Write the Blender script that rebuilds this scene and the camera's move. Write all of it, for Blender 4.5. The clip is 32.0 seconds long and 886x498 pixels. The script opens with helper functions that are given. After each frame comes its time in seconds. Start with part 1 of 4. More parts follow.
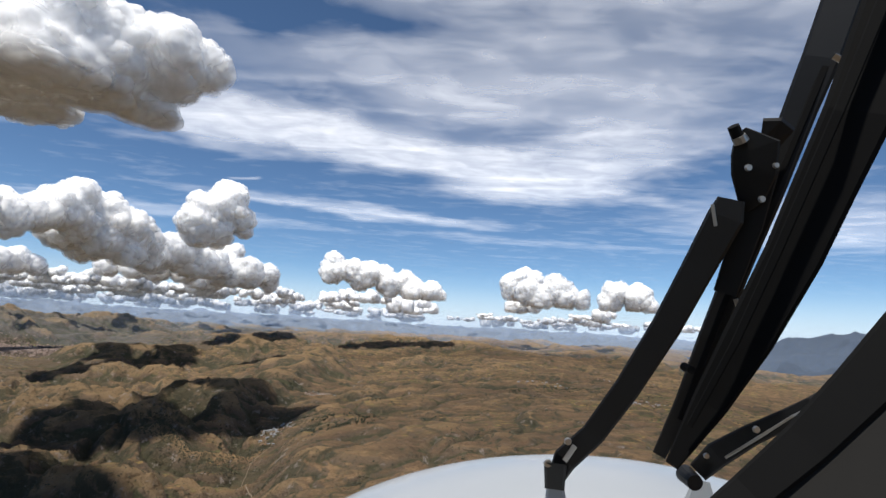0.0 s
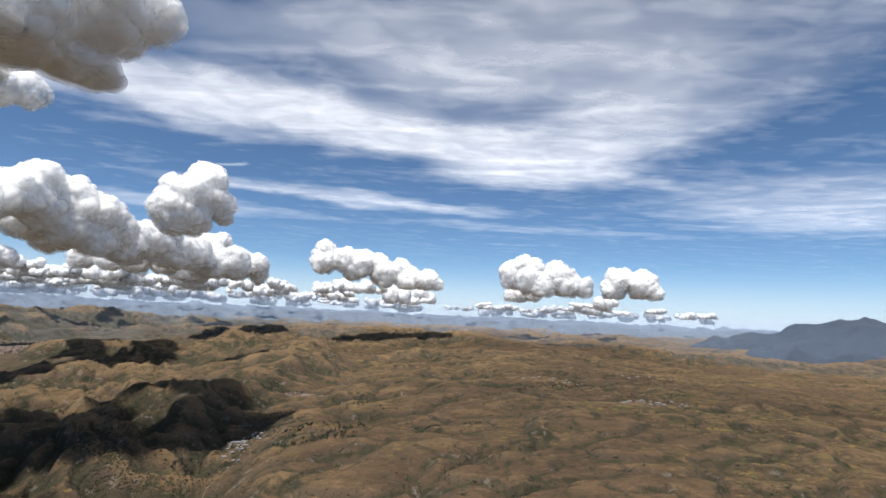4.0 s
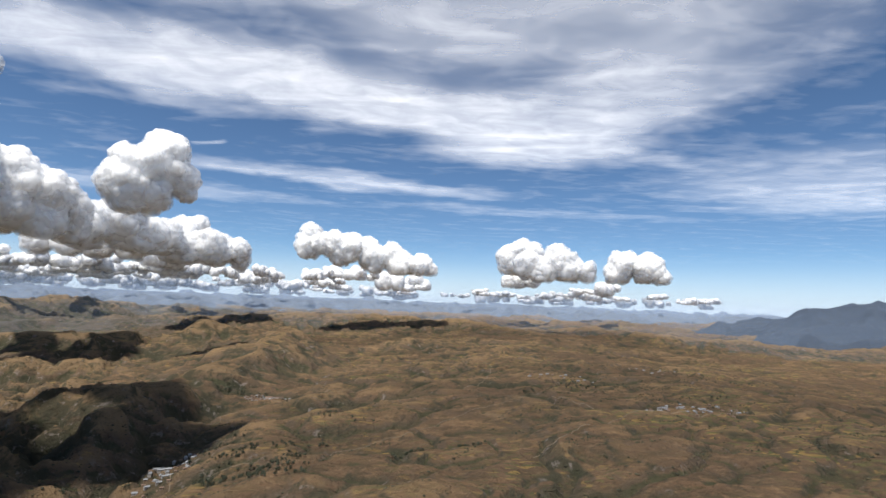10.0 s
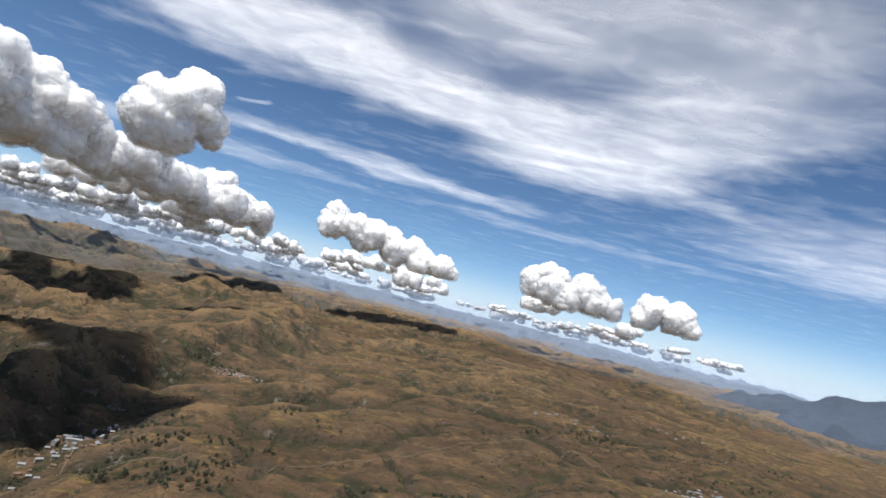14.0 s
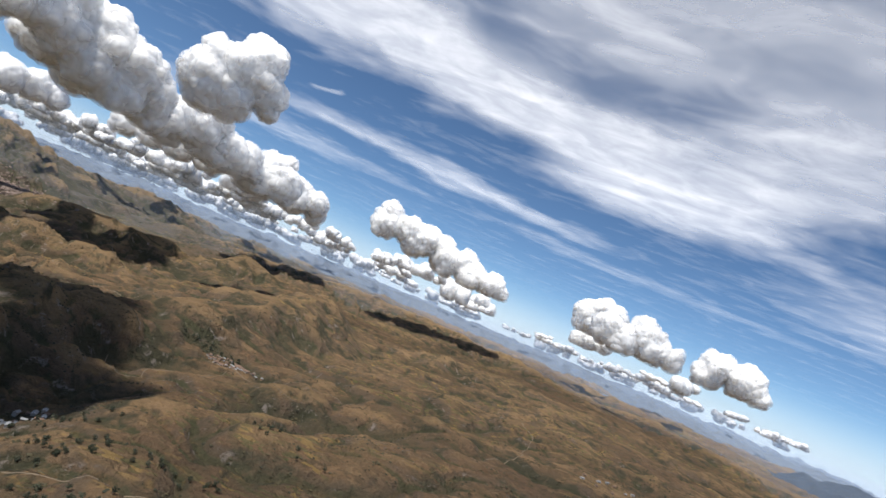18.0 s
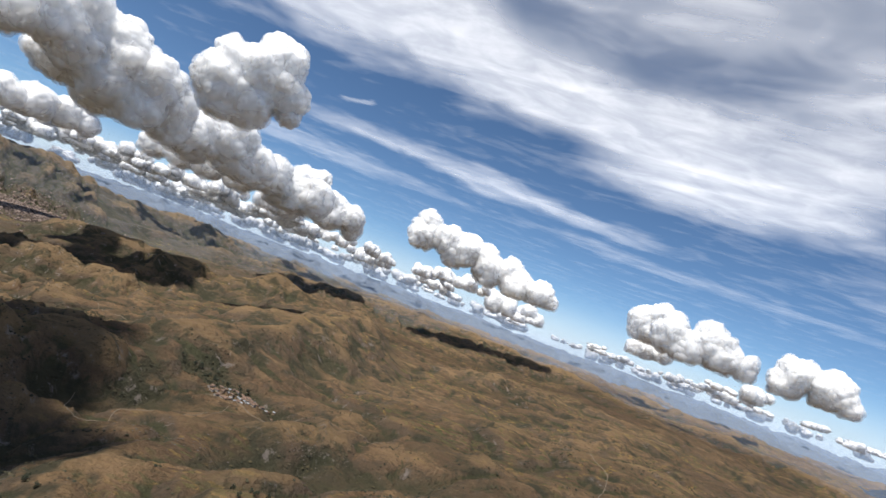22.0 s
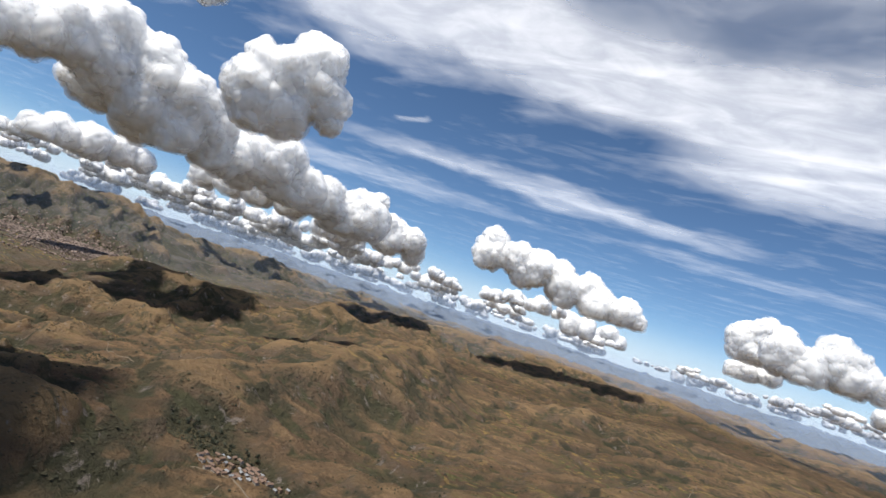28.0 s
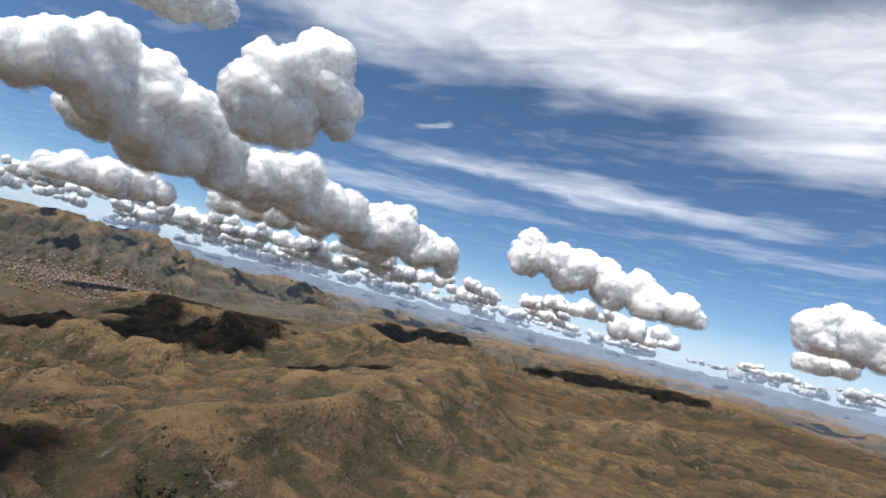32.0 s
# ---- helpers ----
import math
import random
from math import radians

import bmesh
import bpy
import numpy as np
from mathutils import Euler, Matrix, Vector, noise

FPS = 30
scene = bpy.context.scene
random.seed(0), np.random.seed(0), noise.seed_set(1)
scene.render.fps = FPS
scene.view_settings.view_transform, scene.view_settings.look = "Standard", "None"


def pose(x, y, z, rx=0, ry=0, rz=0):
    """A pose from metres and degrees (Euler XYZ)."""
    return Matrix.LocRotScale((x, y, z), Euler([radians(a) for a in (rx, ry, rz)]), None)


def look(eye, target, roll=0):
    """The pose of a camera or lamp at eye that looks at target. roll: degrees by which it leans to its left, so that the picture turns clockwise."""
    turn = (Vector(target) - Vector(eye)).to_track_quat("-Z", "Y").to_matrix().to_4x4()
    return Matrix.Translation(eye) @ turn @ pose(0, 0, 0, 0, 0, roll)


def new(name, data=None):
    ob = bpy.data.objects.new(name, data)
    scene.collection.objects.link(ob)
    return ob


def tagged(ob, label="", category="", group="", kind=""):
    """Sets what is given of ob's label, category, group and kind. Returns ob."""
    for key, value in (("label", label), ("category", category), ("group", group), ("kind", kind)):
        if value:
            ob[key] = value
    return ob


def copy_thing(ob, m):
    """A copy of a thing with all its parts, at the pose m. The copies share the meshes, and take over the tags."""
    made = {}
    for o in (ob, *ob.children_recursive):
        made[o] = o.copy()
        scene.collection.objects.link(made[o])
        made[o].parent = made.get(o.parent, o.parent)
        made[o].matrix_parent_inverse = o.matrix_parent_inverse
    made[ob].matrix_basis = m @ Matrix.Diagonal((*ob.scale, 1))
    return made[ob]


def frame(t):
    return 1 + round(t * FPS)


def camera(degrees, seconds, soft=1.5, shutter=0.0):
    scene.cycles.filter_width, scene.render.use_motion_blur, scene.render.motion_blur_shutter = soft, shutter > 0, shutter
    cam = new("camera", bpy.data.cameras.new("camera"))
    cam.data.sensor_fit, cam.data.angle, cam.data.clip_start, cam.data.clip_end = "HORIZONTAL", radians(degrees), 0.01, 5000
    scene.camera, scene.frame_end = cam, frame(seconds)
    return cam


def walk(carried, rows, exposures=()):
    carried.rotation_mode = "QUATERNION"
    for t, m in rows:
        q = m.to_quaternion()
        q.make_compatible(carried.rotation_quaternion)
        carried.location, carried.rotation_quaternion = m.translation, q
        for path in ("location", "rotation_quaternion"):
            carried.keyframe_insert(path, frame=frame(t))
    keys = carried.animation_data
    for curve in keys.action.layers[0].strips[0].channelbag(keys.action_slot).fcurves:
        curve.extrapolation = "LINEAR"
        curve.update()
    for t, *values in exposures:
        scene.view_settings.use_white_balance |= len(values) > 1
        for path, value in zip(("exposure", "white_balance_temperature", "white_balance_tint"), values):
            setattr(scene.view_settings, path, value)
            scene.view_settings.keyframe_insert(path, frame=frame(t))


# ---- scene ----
cam = camera(79.5, 32.0)
# seconds, place in metres, turn in degrees
PATH = [
    (0, -0.00, -0.00, 60.00, 98.24, -3.39, 0.35),
    (0.5, -0.00, 4.56, 60.34, 98.12, -3.13, 0.06),
    (1, 0.02, 9.16, 60.61, 97.94, -3.43, -0.56),
    (1.5, 0.08, 13.90, 60.80, 97.98, -2.34, -1.18),
    (2, 0.24, 18.82, 60.95, 97.74, 0.38, -0.65),
    (2.5, 0.46, 23.86, 61.03, 97.70, -0.03, 0.23),
    (3, 0.69, 28.89, 61.12, 97.65, -1.84, 0.57),
    (3.5, 0.93, 33.79, 61.25, 97.32, -2.99, 0.28),
    (5.5, 1.85, 52.63, 61.60, 97.01, -0.91, 0.06),
    (6, 2.14, 57.34, 61.54, 97.00, -0.80, 0.42),
    (6.5, 2.41, 62.02, 61.47, 96.88, -1.54, 0.55),
    (7, 2.69, 66.62, 61.41, 96.53, -2.55, 0.31),
    (7.5, 2.95, 71.08, 61.35, 96.35, -2.84, -0.20),
    (8, 3.20, 75.49, 61.29, 96.35, -1.49, -0.64),
    (8.5, 3.44, 79.95, 61.24, 96.14, -0.64, -0.60),
    (9, 3.71, 84.48, 61.20, 96.44, -1.26, -0.26),
    (9.5, 4.00, 89.09, 61.17, 95.95, -2.30, -0.12),
    (10, 4.22, 93.71, 61.14, 95.81, -2.28, -0.20),
    (10.5, 4.45, 98.35, 61.11, 95.93, -1.90, -0.11),
    (11, 4.77, 103.01, 61.08, 95.66, -3.04, 0.52),
    (11.5, 5.04, 107.57, 61.02, 95.79, -5.77, 0.71),
    (12, 5.22, 111.97, 60.95, 96.02, -8.16, 0.60),
    (12.5, 5.42, 116.33, 60.92, 96.36, -9.38, 0.61),
    (13, 5.69, 120.73, 60.87, 96.21, -11.05, 0.80),
    (13.5, 5.89, 125.21, 60.85, 96.17, -12.81, 1.06),
    (14, 6.10, 129.86, 60.78, 96.31, -13.97, 1.41),
    (14.5, 6.25, 134.86, 60.76, 96.15, -16.09, 1.81),
    (16.5, 6.39, 156.73, 61.01, 96.07, -21.44, 4.45),
    (17, 6.33, 162.15, 60.93, 96.14, -22.54, 5.54),
    (17.5, 6.17, 167.42, 60.75, 96.33, -23.08, 6.22),
    (18, 5.94, 172.53, 60.61, 96.52, -22.95, 6.55),
    (18.5, 5.64, 177.53, 60.53, 96.48, -21.92, 7.36),
    (19, 5.25, 182.40, 60.49, 96.27, -21.37, 8.25),
    (19.5, 4.82, 187.17, 60.47, 96.51, -22.35, 8.82),
    (20, 4.39, 191.88, 60.47, 96.55, -21.76, 9.39),
    (20.5, 3.95, 196.56, 60.43, 96.55, -21.56, 9.60),
    (21, 3.42, 201.35, 60.37, 96.35, -20.97, 10.21),
    (21.5, 2.74, 206.27, 60.22, 96.41, -20.63, 10.93),
    (22, 1.89, 211.30, 60.00, 96.10, -20.64, 11.75),
    (22.5, 0.89, 216.30, 59.75, 95.84, -19.64, 12.90),
    (23, -0.13, 221.17, 59.53, 95.80, -19.10, 14.31),
    (23.5, -1.08, 225.74, 59.46, 95.66, -20.46, 15.26),
    (24, -1.93, 229.94, 59.52, 95.79, -21.50, 15.30),
    (24.5, -2.70, 233.86, 59.64, 95.96, -21.77, 14.86),
    (25, -3.51, 237.79, 59.73, 96.01, -20.95, 15.02),
    (25.5, -4.45, 241.91, 59.79, 95.71, -18.86, 15.81),
    (26, -5.50, 246.20, 59.76, 95.41, -18.20, 16.97),
    (26.5, -6.60, 250.54, 59.62, 95.58, -18.32, 17.84),
    (28.5, -11.21, 267.98, 59.02, 96.34, -17.94, 20.19),
    (29, -12.44, 272.17, 58.93, 96.24, -17.67, 20.68),
    (29.5, -13.75, 276.21, 58.76, 96.34, -17.11, 21.01),
    (30, -15.12, 280.26, 58.62, 96.41, -16.09, 21.56),
    (30.5, -16.54, 284.34, 58.53, 96.42, -15.24, 22.28),
    (31, -18.01, 288.39, 58.52, 96.36, -15.12, 23.09),
    (31.5, -19.52, 292.38, 58.71, 96.54, -14.83, 23.64),
    (32, -21.06, 296.35, 59.05, 96.55, -13.81, 24.05),
]
walk(cam, [(t, pose(x, y, z, rx, ry, rz)) for t, x, y, z, rx, ry, rz in PATH])

# ---- sky and sun ----
SUN_AZ, SUN_EL = -150.0, 64.0      # degrees clockwise from +y, and above the horizon
world = bpy.data.worlds.new("sky")
scene.world = world
world.use_nodes = True
scene.view_settings.exposure = 0.28


def nodes_of(tree):
    tree.nodes.clear()

    def add(kind, *links, **values):
        n = tree.nodes.new(kind)
        for key, value in values.items():
            if key.startswith("i_"):
                n.inputs[int(key[2:])].default_value = value
            else:
                setattr(n, key, value)
        for slot, source in enumerate(links):
            if source is not None:
                if isinstance(source, (int, float, tuple)):
                    n.inputs[slot].default_value = source
                else:
                    tree.links.new(source, n.inputs[slot])
        return n

    def math_(op, a, b=0.0, c=0.0):
        return add("ShaderNodeMath", a, b, c, operation=op).outputs[0]

    def ramp(source, *stops, interp="EASE"):
        n = add("ShaderNodeValToRGB", source)
        n.color_ramp.interpolation = interp
        while len(n.color_ramp.elements) < len(stops):
            n.color_ramp.elements.new(0.5)
        for e, (p, c) in zip(n.color_ramp.elements, stops):
            e.position = p
            e.color = (*c, 1) if isinstance(c, tuple) else (c, c, c, 1)
        return n.outputs[0]

    def noise_(vector, scale, detail=6.0, rough=0.55, warp=0.0):
        n = add("ShaderNodeTexNoise", vector)
        n.inputs["Scale"].default_value, n.inputs["Detail"].default_value = scale, detail
        n.inputs["Roughness"].default_value, n.inputs["Distortion"].default_value = rough, warp
        return n.outputs[0]

    def mix(fac, a, b, blend="MIX"):
        n = add("ShaderNodeMix", data_type="RGBA", blend_type=blend)
        for slot, v in ((0, fac), (6, a), (7, b)):
            if isinstance(v, (int, float)):
                n.inputs[slot].default_value = v
            elif isinstance(v, tuple):
                n.inputs[slot].default_value = (*v, 1)
            else:
                tree.links.new(v, n.inputs[slot])
        return n.outputs[2]
    return add, math_, ramp, noise_, mix


def build_sky():
    """Clear mountain sky that pales towards the horizon."""
    add, m, ramp, noise_, mix = nodes_of(world.node_tree)
    way = add("ShaderNodeTexCoord").outputs["Generated"]
    el = m("MULTIPLY", m("ARCSINE", add("ShaderNodeSeparateXYZ", way).outputs[2]), 57.2958)
    sky = add("ShaderNodeTexSky", sky_type="NISHITA", sun_disc=False, sun_elevation=radians(SUN_EL), sun_rotation=radians(SUN_AZ),
              altitude=4000.0, air_density=1.0, dust_density=0.6, ozone_density=2.2).outputs[0]
    low_haze = add("ShaderNodeMapRange", el, -1.0, 6.0, 0.85, 0.0, interpolation_type="SMOOTHSTEP").outputs[0]
    tint = add("ShaderNodeVectorMath", sky, operation="SCALE")
    tint.inputs[3].default_value = SKY_GAIN
    light = add("ShaderNodeBackground", mix(low_haze, mix(1.0, tint.outputs[0], SKY_TINT, "MULTIPLY"), HAZE), 1.0)
    out = add("ShaderNodeOutputWorld")
    world.node_tree.links.new(light.outputs[0], out.inputs[0])


SKY_GAIN, SKY_TINT = 0.092, (0.82, 0.97, 1.03)
HAZE = (0.60, 0.67, 0.76)
build_sky()

sun = new("sun", bpy.data.lights.new("sun", "SUN"))
sun.data.energy, sun.data.angle, sun.data.color = 5.2, radians(2.0), (1.0, 0.95, 0.87)
sun.matrix_world = look((0, 0, 900), (-math.sin(radians(SUN_AZ)) * math.cos(radians(SUN_EL)), -math.cos(radians(SUN_AZ)) * math.cos(radians(SUN_EL)),
                                       900 - math.sin(radians(SUN_EL))))


# ---- materials ----
def material(name):
    mat = bpy.data.materials.new(name)
    mat.use_nodes = True
    tools = nodes_of(mat.node_tree)
    add = tools[0]
    shader = add("ShaderNodeBsdfPrincipled")
    out = add("ShaderNodeOutputMaterial", shader.outputs[0])
    return mat, shader, tools


def finish(mat, shader, color=None, rough=None, bump=None, strength=0.3, distance=0.02):
    tree = mat.node_tree
    if color is not None:
        tree.links.new(color, shader.inputs["Base Color"])
    if rough is not None:
        shader.inputs["Roughness"].default_value = rough
    if bump is not None:
        n = tree.nodes.new("ShaderNodeBump")
        n.inputs["Strength"].default_value, n.inputs["Distance"].default_value = strength, distance
        tree.links.new(bump, n.inputs["Height"])
        tree.links.new(n.outputs[0], shader.inputs["Normal"])
    return mat


def simple(name, dark, light, scale, rough=0.8, metal=0.0, bump=0.2, distance=0.01):
    """A surface with grain at two scales."""
    mat, sh, (add, m, ramp, noise_, mix) = material(name)
    at = add("ShaderNodeTexCoord").outputs["Object"]
    grain, stain = noise_(at, scale, 6, 0.6), noise_(at, scale * 0.17, 4, 0.6)
    rnd = add("ShaderNodeObjectInfo").outputs["Random"]
    c = mix(m("MULTIPLY", m("ADD", grain, stain), 0.5), dark, light)
    c = mix(m("MULTIPLY", rnd, 0.35), c, dark)
    sh.inputs["Metallic"].default_value = metal
    return finish(mat, sh, c, rough, grain, bump, distance)


def build_ground():
    mat, sh, (add, m, ramp, noise_, mix) = material("puna_grassland")
    at = add("ShaderNodeNewGeometry").outputs["Position"]
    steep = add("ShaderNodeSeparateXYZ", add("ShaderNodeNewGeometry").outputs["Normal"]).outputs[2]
    wide, mid, fine = noise_(at, 0.011, 6, 0.6, 0.8), noise_(at, 0.055, 7, 0.62, 0.6), noise_(at, 0.5, 6, 0.68, 0.3)
    c = mix(ramp(wide, (0.36, 0.0), (0.64, 1.0)), (0.112, 0.071, 0.044), (0.204, 0.133, 0.073))
    c = mix(ramp(mid, (0.45, 0.0), (0.7, 0.8)), c, (0.081, 0.059, 0.038))
    c = mix(ramp(fine, (0.5, 0.0), (0.78, 0.55)), c, (0.280, 0.203, 0.121))
    c = mix(ramp(noise_(at, 1.4, 4, 0.7), (0.52, 0.0), (0.7, 0.55)), c, (0.060, 0.047, 0.031))
    # greyer towards the west: distance haze mixed into the ground colour
    west_haze = add("ShaderNodeMapRange", m("ADD", add("ShaderNodeSeparateXYZ", at).outputs[0], m("MULTIPLY", wide, 160.0)), -150.0, -330.0, 0.0, 0.75).outputs[0]
    c = mix(west_haze, c, (0.081, 0.074, 0.064))
    # mottled tufts and bare earth
    mottle = noise_(at, 0.16, 8, 0.74, 0.4)
    c = mix(ramp(mottle, (0.50, 0.0), (0.57, 0.75)), c, (0.058, 0.046, 0.029))
    c = mix(ramp(mottle, (0.33, 0.6), (0.43, 0.0)), c, (0.225, 0.150, 0.086))
    # broad tonal bands of worn and fresh grass
    band = noise_(add("ShaderNodeVectorMath", at, (0.022, 0.057, 0.155), operation="MULTIPLY").outputs[0], 1.0, 6, 0.65, 1.2)
    c = mix(ramp(band, (0.44, 0.0), (0.56, 0.55)), c, (0.086, 0.059, 0.038))
    c = mix(ramp(band, (0.30, 0.5), (0.42, 0.0)), c, (0.223, 0.151, 0.085))
    # bluer again in the far west, also haze painted into the colour
    far_west_haze = add("ShaderNodeMapRange", m("ADD", add("ShaderNodeSeparateXYZ", at).outputs[0], m("MULTIPLY", wide, 120.0)), -330.0, -560.0, 0.0, 0.7).outputs[0]
    c = mix(far_west_haze, c, (0.074, 0.080, 0.078))
    # small fields on the gentle land
    stretch = add("ShaderNodeMapping", at)
    stretch.inputs["Rotation"].default_value, stretch.inputs["Scale"].default_value = (0, 0, 0.5), (0.073, 0.165, 0.000)
    warp = add("ShaderNodeVectorMath", stretch.outputs[0], noise_(at, 0.1, 3), operation="ADD").outputs[0]
    cell = add("ShaderNodeTexVoronoi", warp)
    field = add("ShaderNodeSeparateXYZ", cell.outputs["Color"]).outputs
    gentle = ramp(steep, (0.93, 0.0), (0.985, 1.0))
    tilled = m("MULTIPLY", m("MULTIPLY", gentle, ramp(noise_(at, 0.012, 4, 0.6), (0.45, 0.0), (0.6, 1.0))), ramp(field[0], (0.0, 0.0), (0.55, 1.0), interp="CONSTANT"))
    crop = ramp(field[1], (0.0, (0.101, 0.101, 0.039)), (0.3, (0.251, 0.171, 0.059)), (0.5, (0.126, 0.080, 0.049)), (0.75, (0.065, 0.080, 0.034)), interp="CONSTANT")
    c = mix(m("MULTIPLY", tilled, 0.72), c, crop)
    # steep flanks turn grey-brown, hollows turn dark olive in noisy patches
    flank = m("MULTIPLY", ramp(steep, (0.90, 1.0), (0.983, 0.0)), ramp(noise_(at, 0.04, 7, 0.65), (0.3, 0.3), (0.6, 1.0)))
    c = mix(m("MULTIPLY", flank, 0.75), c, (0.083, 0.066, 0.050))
    dip = add("ShaderNodeAttribute", attribute_name="hollow").outputs["Fac"]
    dip_mask = m("MULTIPLY", ramp(dip, (0.12, 0.0), (0.75, 1.0)), ramp(noise_(at, 0.11, 7, 0.7), (0.36, 0.0), (0.56, 1.0)))
    c = mix(m("MULTIPLY", dip_mask, 0.85), c, (0.044, 0.049, 0.027))
    # straw tone towards the crests, dark olive-brown low down
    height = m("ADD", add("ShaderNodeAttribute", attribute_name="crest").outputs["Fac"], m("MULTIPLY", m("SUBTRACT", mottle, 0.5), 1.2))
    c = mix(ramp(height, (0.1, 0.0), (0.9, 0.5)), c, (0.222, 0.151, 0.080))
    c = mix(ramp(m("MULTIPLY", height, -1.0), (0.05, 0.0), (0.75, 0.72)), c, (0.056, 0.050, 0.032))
    # dark scrub-toned patches, denser on steep banks, pale rock on the steepest
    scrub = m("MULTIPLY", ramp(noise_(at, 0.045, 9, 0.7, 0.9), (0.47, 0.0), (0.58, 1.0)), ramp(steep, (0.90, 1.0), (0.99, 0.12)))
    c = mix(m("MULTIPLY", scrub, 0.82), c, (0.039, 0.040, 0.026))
    rock = m("MULTIPLY", ramp(noise_(at, 0.2, 8, 0.72, 0.6), (0.56, 0.0), (0.66, 1.0)), ramp(steep, (0.84, 1.0), (0.97, 0.0)))
    c = mix(m("MULTIPLY", rock, 0.7), c, (0.200, 0.175, 0.160))
    sh.inputs["Specular IOR Level"].default_value = 0.1
    c = mix(1.0, c, (1.22, 1.19, 1.16), "MULTIPLY")
    return finish(mat, sh, c, 0.95, m("ADD", m("MULTIPLY", mid, 2.0), fine), 1.0, 2.6)


GROUND = build_ground()


def build_cloud_material():
    """Dense vapour: light soaks in, spreads and comes out again."""
    mat, sh, (add, m, ramp, noise_, mix) = material("cumulus")
    at = add("ShaderNodeNewGeometry").outputs["Position"]
    lumps = noise_(at, 0.16, 7, 0.6, 0.3)
    sh.inputs["Subsurface Weight"].default_value = 1.0
    sh.inputs["Subsurface Radius"].default_value = (1.0, 1.0, 1.0)
    sh.inputs["Subsurface Scale"].default_value = 22.0
    sh.inputs["Specular IOR Level"].default_value = 0.0
    return finish(mat, sh, mix(lumps, (0.955, 0.972, 0.988), (0.980, 0.987, 0.994)), 1.0, lumps, 0.12, 2.0)


CLOUD = build_cloud_material()


def vapour(name, thick_of, glow=0.75, tint=(0.985, 0.985, 0.985, 1)):
    """Thin vapour that lets part of the light straight through."""
    mat = bpy.data.materials.new(name)
    mat.use_nodes = True
    tools = nodes_of(mat.node_tree)
    add = tools[0]
    at = add("ShaderNodeNewGeometry").outputs["Position"]
    body = add("ShaderNodeMixShader", glow, add("ShaderNodeBsdfDiffuse", tint).outputs[0], add("ShaderNodeBsdfTranslucent", tint).outputs[0])
    both = add("ShaderNodeMixShader", thick_of(at, *tools), add("ShaderNodeBsdfTransparent").outputs[0], body.outputs[0])
    add("ShaderNodeOutputMaterial", both.outputs[0])
    return mat


WISPS = vapour("cloud_wisps", lambda at, add, m, ramp, noise_, mix: ramp(noise_(at, 0.07, 4, 0.5, 0.3), (0.25, 0.10), (0.75, 0.55)), 0.5)

# sheets of the high veil: place, half length, half width, turn in degrees, weight
SHEETS = [(-310, 610, 190, 95, 32, 0.95), (-110, 680, 170, 100, 20, 1.0), (90, 810, 190, 120, 34, 1.1), (215, 660, 110, 150, -8, 0.8), (20, 470, 280, 80, 4, 0.55),
          (-260, 1090, 290, 70, 22, 0.62), (-20, 1200, 200, 60, 4, 0.4), (-342, 872, 34, 13, -20, 0.6), (770, 1050, 380, 260, 20, 0.62), (330, 900, 120, 26, 30, 0.3),
          (-520, 480, 200, 80, 20, 0.4), (250, 1420, 420, 60, 5, 0.28), (-700, 1250, 420, 110, 20, 0.4), (100, 250, 420, 150, 10, 0.65), (50, 560, 170, 62, 12, 0.30), (-90, 395, 90, 40, 10, -0.3)]


